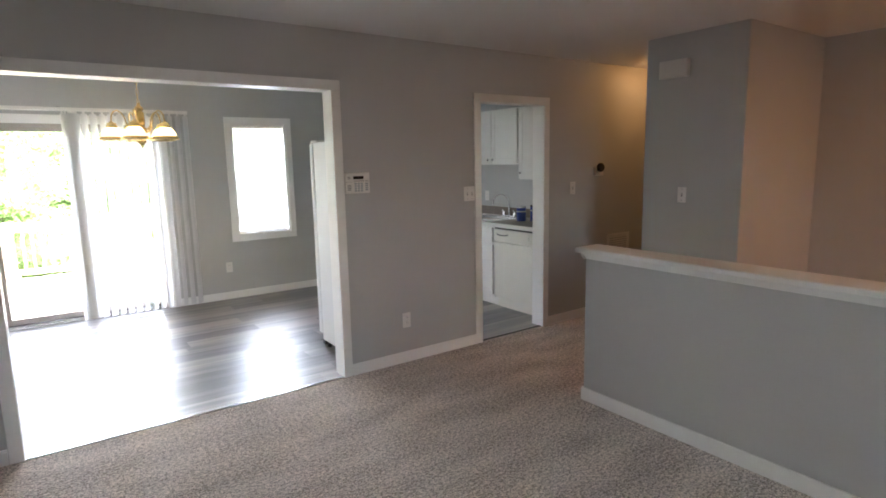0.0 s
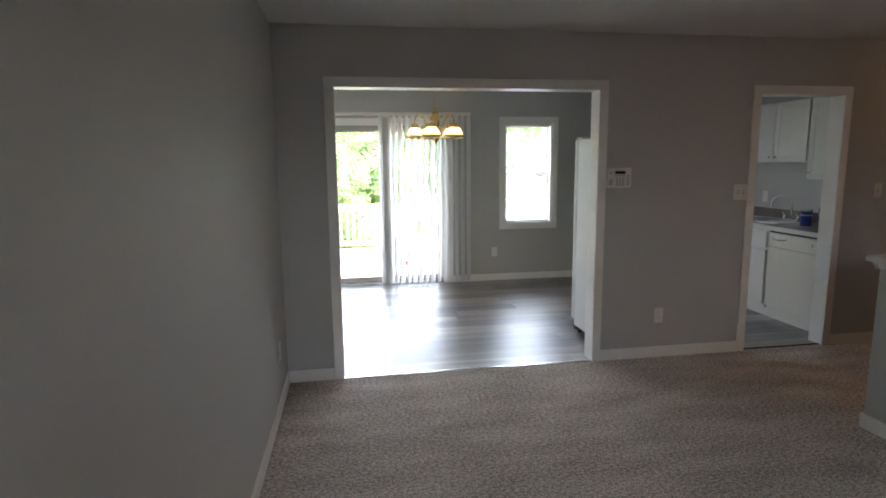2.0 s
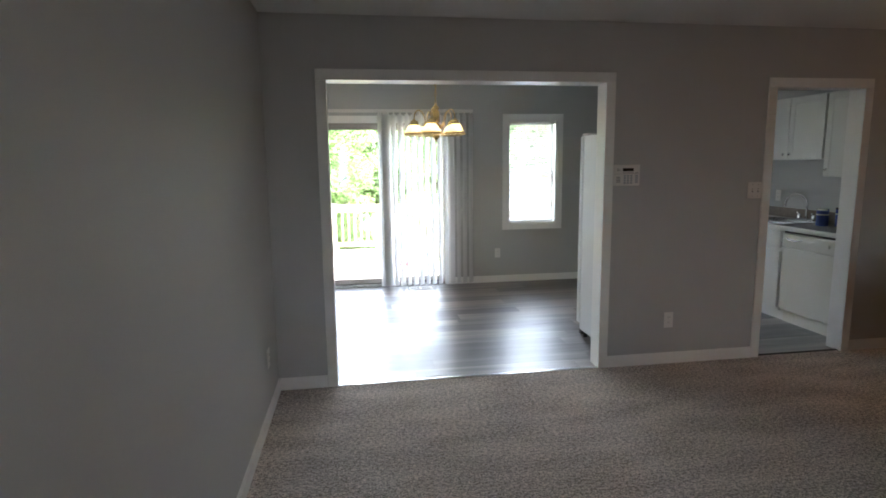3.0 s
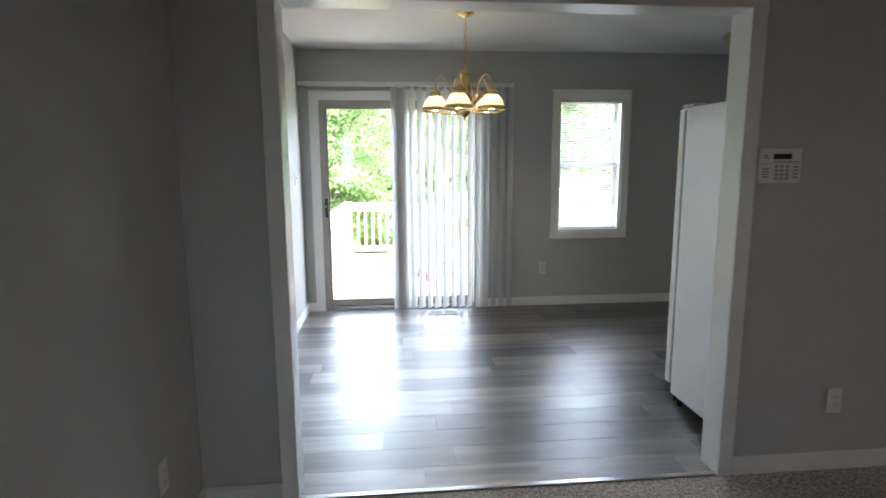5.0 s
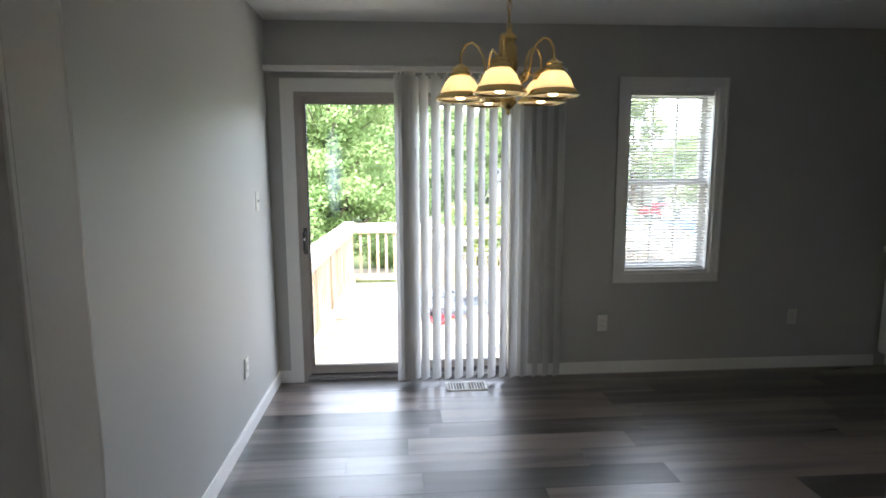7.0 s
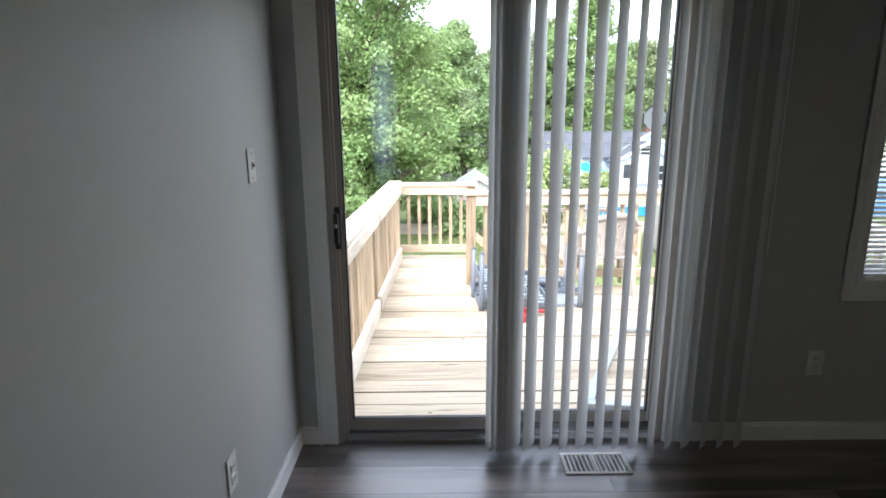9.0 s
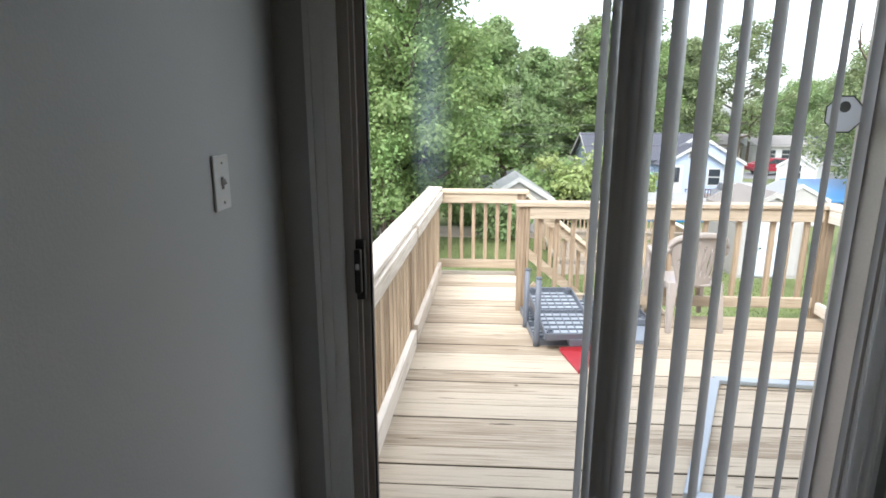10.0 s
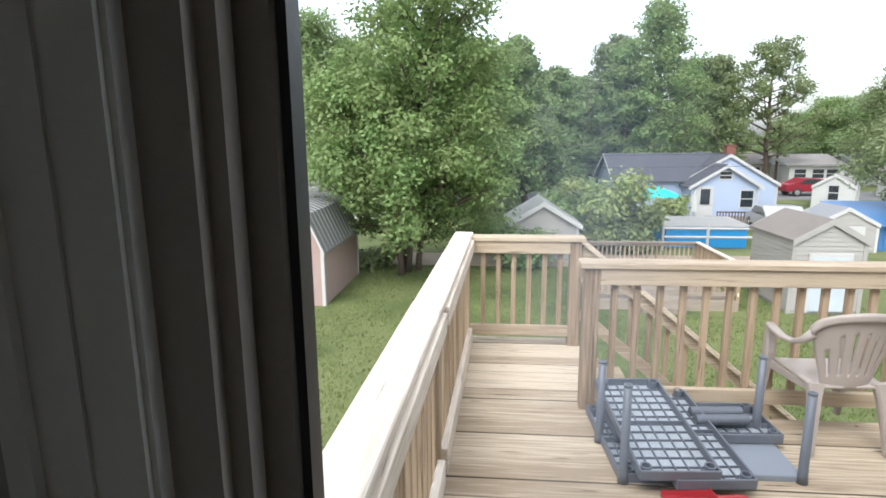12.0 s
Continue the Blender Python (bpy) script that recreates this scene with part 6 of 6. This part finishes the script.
# white gabled house at the right, and the far row
wh = gable_house("white_house", 20.6, 22.7, 42.0, 47.0, -1.5, -0.8, SIDING_WHITE, SHINGLE_GREY, "white gabled house beyond the sheds", "house", over=0.1, lap=0.2)
wh.rotation_euler = (0, 0, radians(-34))
house_window(wh, 21.4, 21.9, 42.0, -2.3, -1.45)
for x, y, w, dd, wall, roof, lab in ((27.5, 66.0, 5.5, 7.0, SIDING_TAN, SHINGLE_BROWN, "tan bungalow across the street"), (29.6, 62.0, 4.6, 7.0, SIDING_WHITE, SHINGLE_GREY, "white bungalow with a dark door across the street"), (38.0, 62.0, 8.0, 7.0, SIDING_WHITE, SHINGLE_DARK, "white bungalow further along the street"), (-8.2, 37.0, 5.2, 5.0, SIDING_WHITE, SHINGLE_GREY, "white house behind the big tree")):
    hh = gable_house("far_house", x - w / 2, x + w / 2, y, y + dd, -1.1, -0.25, wall, roof, lab, "house", along="x", over=0.4, lap=0.25)
    for k in (-0.3, 0.05, 0.32):
        house_window(hh, x + w * k - 0.5, x + w * k + 0.5, y, -2.3, -1.5)

gable_house("white_garage", 28.2, 33.0, 46.0, 51.0, -1.0, 0.7, SIDING_WHITE, SHINGLE_BROWN, "white gabled garage beyond the blue carport", "garage", over=0.2, lap=0.25)


def car(at, turn, paint, label):
    """A saloon car, its length along x before it is turned."""
    t = thing("parked_car", (0, 0, 0), label, "car")
    side = [(-2.15, 0.35), (2.15, 0.35), (2.2, 0.62), (2.05, 0.78), (1.15, 0.88), (0.55, 1.32), (-0.75, 1.38), (-1.45, 0.95), (-2.1, 0.88), (-2.22, 0.6)]
    part("body", bevel(prism(side, -0.82, 0.82, "y"), 0.05, 2), paint, t, smooth=False)
    for s in (-0.835, 0.815):
        part("window", prism([(-1.3, 0.95), (0.95, 0.92), (0.48, 1.26), (-0.7, 1.31)], s, s + 0.02, "y"), DARK_WINDOW, t)
    for x in (-1.35, 1.35):
        for s in (-1, 1):
            w = part("wheel", tube((x, s * 0.68, 0.31), (x, s * 0.85, 0.31), 0.31, seg=18), BLACK, t)
            part("rim", tube((x, s * 0.84, 0.31), (x, s * 0.865, 0.31), 0.19, seg=14), STEEL, w)
    t.matrix_world = Matrix.Translation(at) @ Matrix.Rotation(radians(turn), 4, "Z")
    return t


car((24.0, 52.2, GZ + 0.02), 3, CAR_RED, "dark red saloon car parked across the street")
car((12.9, 33.8, GZ), 80, CAR_GREY, "silver car parked behind the grey shed")
pole = thing("utility_pole", (27.0, 64.0, GZ), "wooden utility pole with a crossarm", "pole")
part("pole", tube((27.0, 64.0, GZ), (27.0, 64.0, 2.2), 0.14, 0.1, 10), BARK, pole)
part("crossarm", box(26.3, 27.7, 63.95, 64.05, 1.6, 1.75), BARK, pole)
for k, (z0, z1) in enumerate(((-0.25, 0.3), (-0.9, 0.05), (-1.5, -0.6))):
    ob = solid("overhead_cable", sweep([(-30 + 6 * q, 36.0, z0 + 1.6 + (z1 - z0) * q / 14 - 0.5 * math.sin(math.pi * q / 14)) for q in range(15)], 0.012, 5), BLACK, "thin dark overhead cable", "cable")

# ---- grass blades on the near lawn ----
g = np.random.default_rng(12)
n = 90000
gx, gy = g.uniform(-9.5, 9.5, n), 10.9 + 15.0 * g.random(n) ** 1.3
keep = ~((gx > 2.1) & (gx < 6.1) & (gy > 20.5) & (gy < 24.3)) & ~((gx > 7.1) & (gx < 9.0) & (gy > 20.7)) & ~((gx < -4.9) & (gx > -7.8) & (gy > 20.6) & (gy < 24.7))
gx, gy = gx[keep], gy[keep]
n = len(gx)
a = g.uniform(0, 2 * math.pi, n)
hgt, wid = g.uniform(0.03, 0.085, n), g.uniform(0.008, 0.02, n)
ln = g.normal(scale=0.03, size=(n, 2))
v = np.stack([np.stack([gx - wid * np.cos(a), gy - wid * np.sin(a), np.full(n, GZ - 0.005)], 1), np.stack([gx + wid * np.cos(a), gy + wid * np.sin(a), np.full(n, GZ - 0.005)], 1), np.stack([gx + ln[:, 0], gy + ln[:, 1], GZ + hgt], 1)], 1).reshape(-1, 3)
me = bpy.data.meshes.new("grass")
me.from_pydata(v.tolist(), [], np.arange(3 * n).reshape(-1, 3).tolist())
me.materials.append(leaf_material("grass_blades", (0.17, 0.215, 0.065), 0.3, 0.3))
tagged(new("grass", me), "short green grass blades on the lawn", "grass", "", "stuff")

# ---- floor planks ----
rng = random.Random(4)
row, y = 0, 3.466
while y < YN:
    x = XL - rng.uniform(0, 1.2)
    ya, yb = y, min(y + 0.1795, YN)
    while x < 3.76:
        xa, xb = max(x, XL), min(x + 1.22, 3.76)
        if xb - xa > 0.02:
            w, d = (xb - xa) / 2 - 0.0002, (yb - ya) / 2 - 0.0002
            vs = [(sx_ * (w - k), sy_ * (d - k), zz) for k, zz in ((0, -0.006), (0, -0.0002), (0.0003, 0.0)) for sx_, sy_ in ((-1, -1), (1, -1), (1, 1), (-1, 1))]
            fs = [(4 * r + i, 4 * r + (i + 1) % 4, 4 * r + 4 + (i + 1) % 4, 4 * r + 4 + i) for r in (0, 1) for i in range(4)] + [(8, 9, 10, 11)]
            me = bpy.data.meshes.new("plank")
            me.from_pydata(vs, [], fs)
            me.materials.append(PLANK)
            p = new("plank", me)
            p.parent = floor_2
            p.location = Vector(((xa + xb) / 2, (ya + yb) / 2, 0)) - floor_2.location
        x += 1.22
    y, row = y + 0.18, row + 1

# ---- deck boards ----
def split(x, y, z, length, width):
    """A ragged dark crack along a board."""
    n = 9
    up = [(x + length * i / n, y + width * (0.3 + 0.7 * srng.random()) * math.sin(math.pi * (i + 0.3) / (n + 0.6))) for i in range(n + 1)]
    dn = [(x + length * i / n, y - width * (0.2 + 0.6 * srng.random()) * math.sin(math.pi * (i + 0.3) / (n + 0.6))) for i in range(n, -1, -1)]
    return prism(up + dn, z, z + 0.0008, "z")


srng = random.Random(21)
y, k = 6.725, 0
while y < 10.66:
    w = 0.138 + 0.003 * math.sin(k * 2.1)
    x1_ = 2.63 if y < 9.44 else 0.31
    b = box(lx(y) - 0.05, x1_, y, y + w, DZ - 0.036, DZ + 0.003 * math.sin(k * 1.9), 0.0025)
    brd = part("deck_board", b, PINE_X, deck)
    # sides that face the gaps are coloured dark for dirt and gap shade
    brd.data.materials.append(DIRTY_SHADED_EDGE)
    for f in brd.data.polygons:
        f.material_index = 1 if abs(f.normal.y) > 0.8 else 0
    for q in range(srng.choice((0, 1, 1, 2, 3))):
        xs_ = srng.uniform(lx(y) + 0.1, x1_ - 0.45)
        part("split", split(xs_, y + srng.uniform(0.02, w - 0.02), DZ + 0.003 * math.sin(k * 1.9) - 0.0002, srng.choice((0.05, 0.09, 0.14, 0.22, 0.36)), srng.uniform(0.0025, 0.008)), SPLIT, brd, "dark ragged split in the board")
    y, k = y + w + 0.004 + 0.0025 * math.sin(k * 3.7) ** 2, k + 1
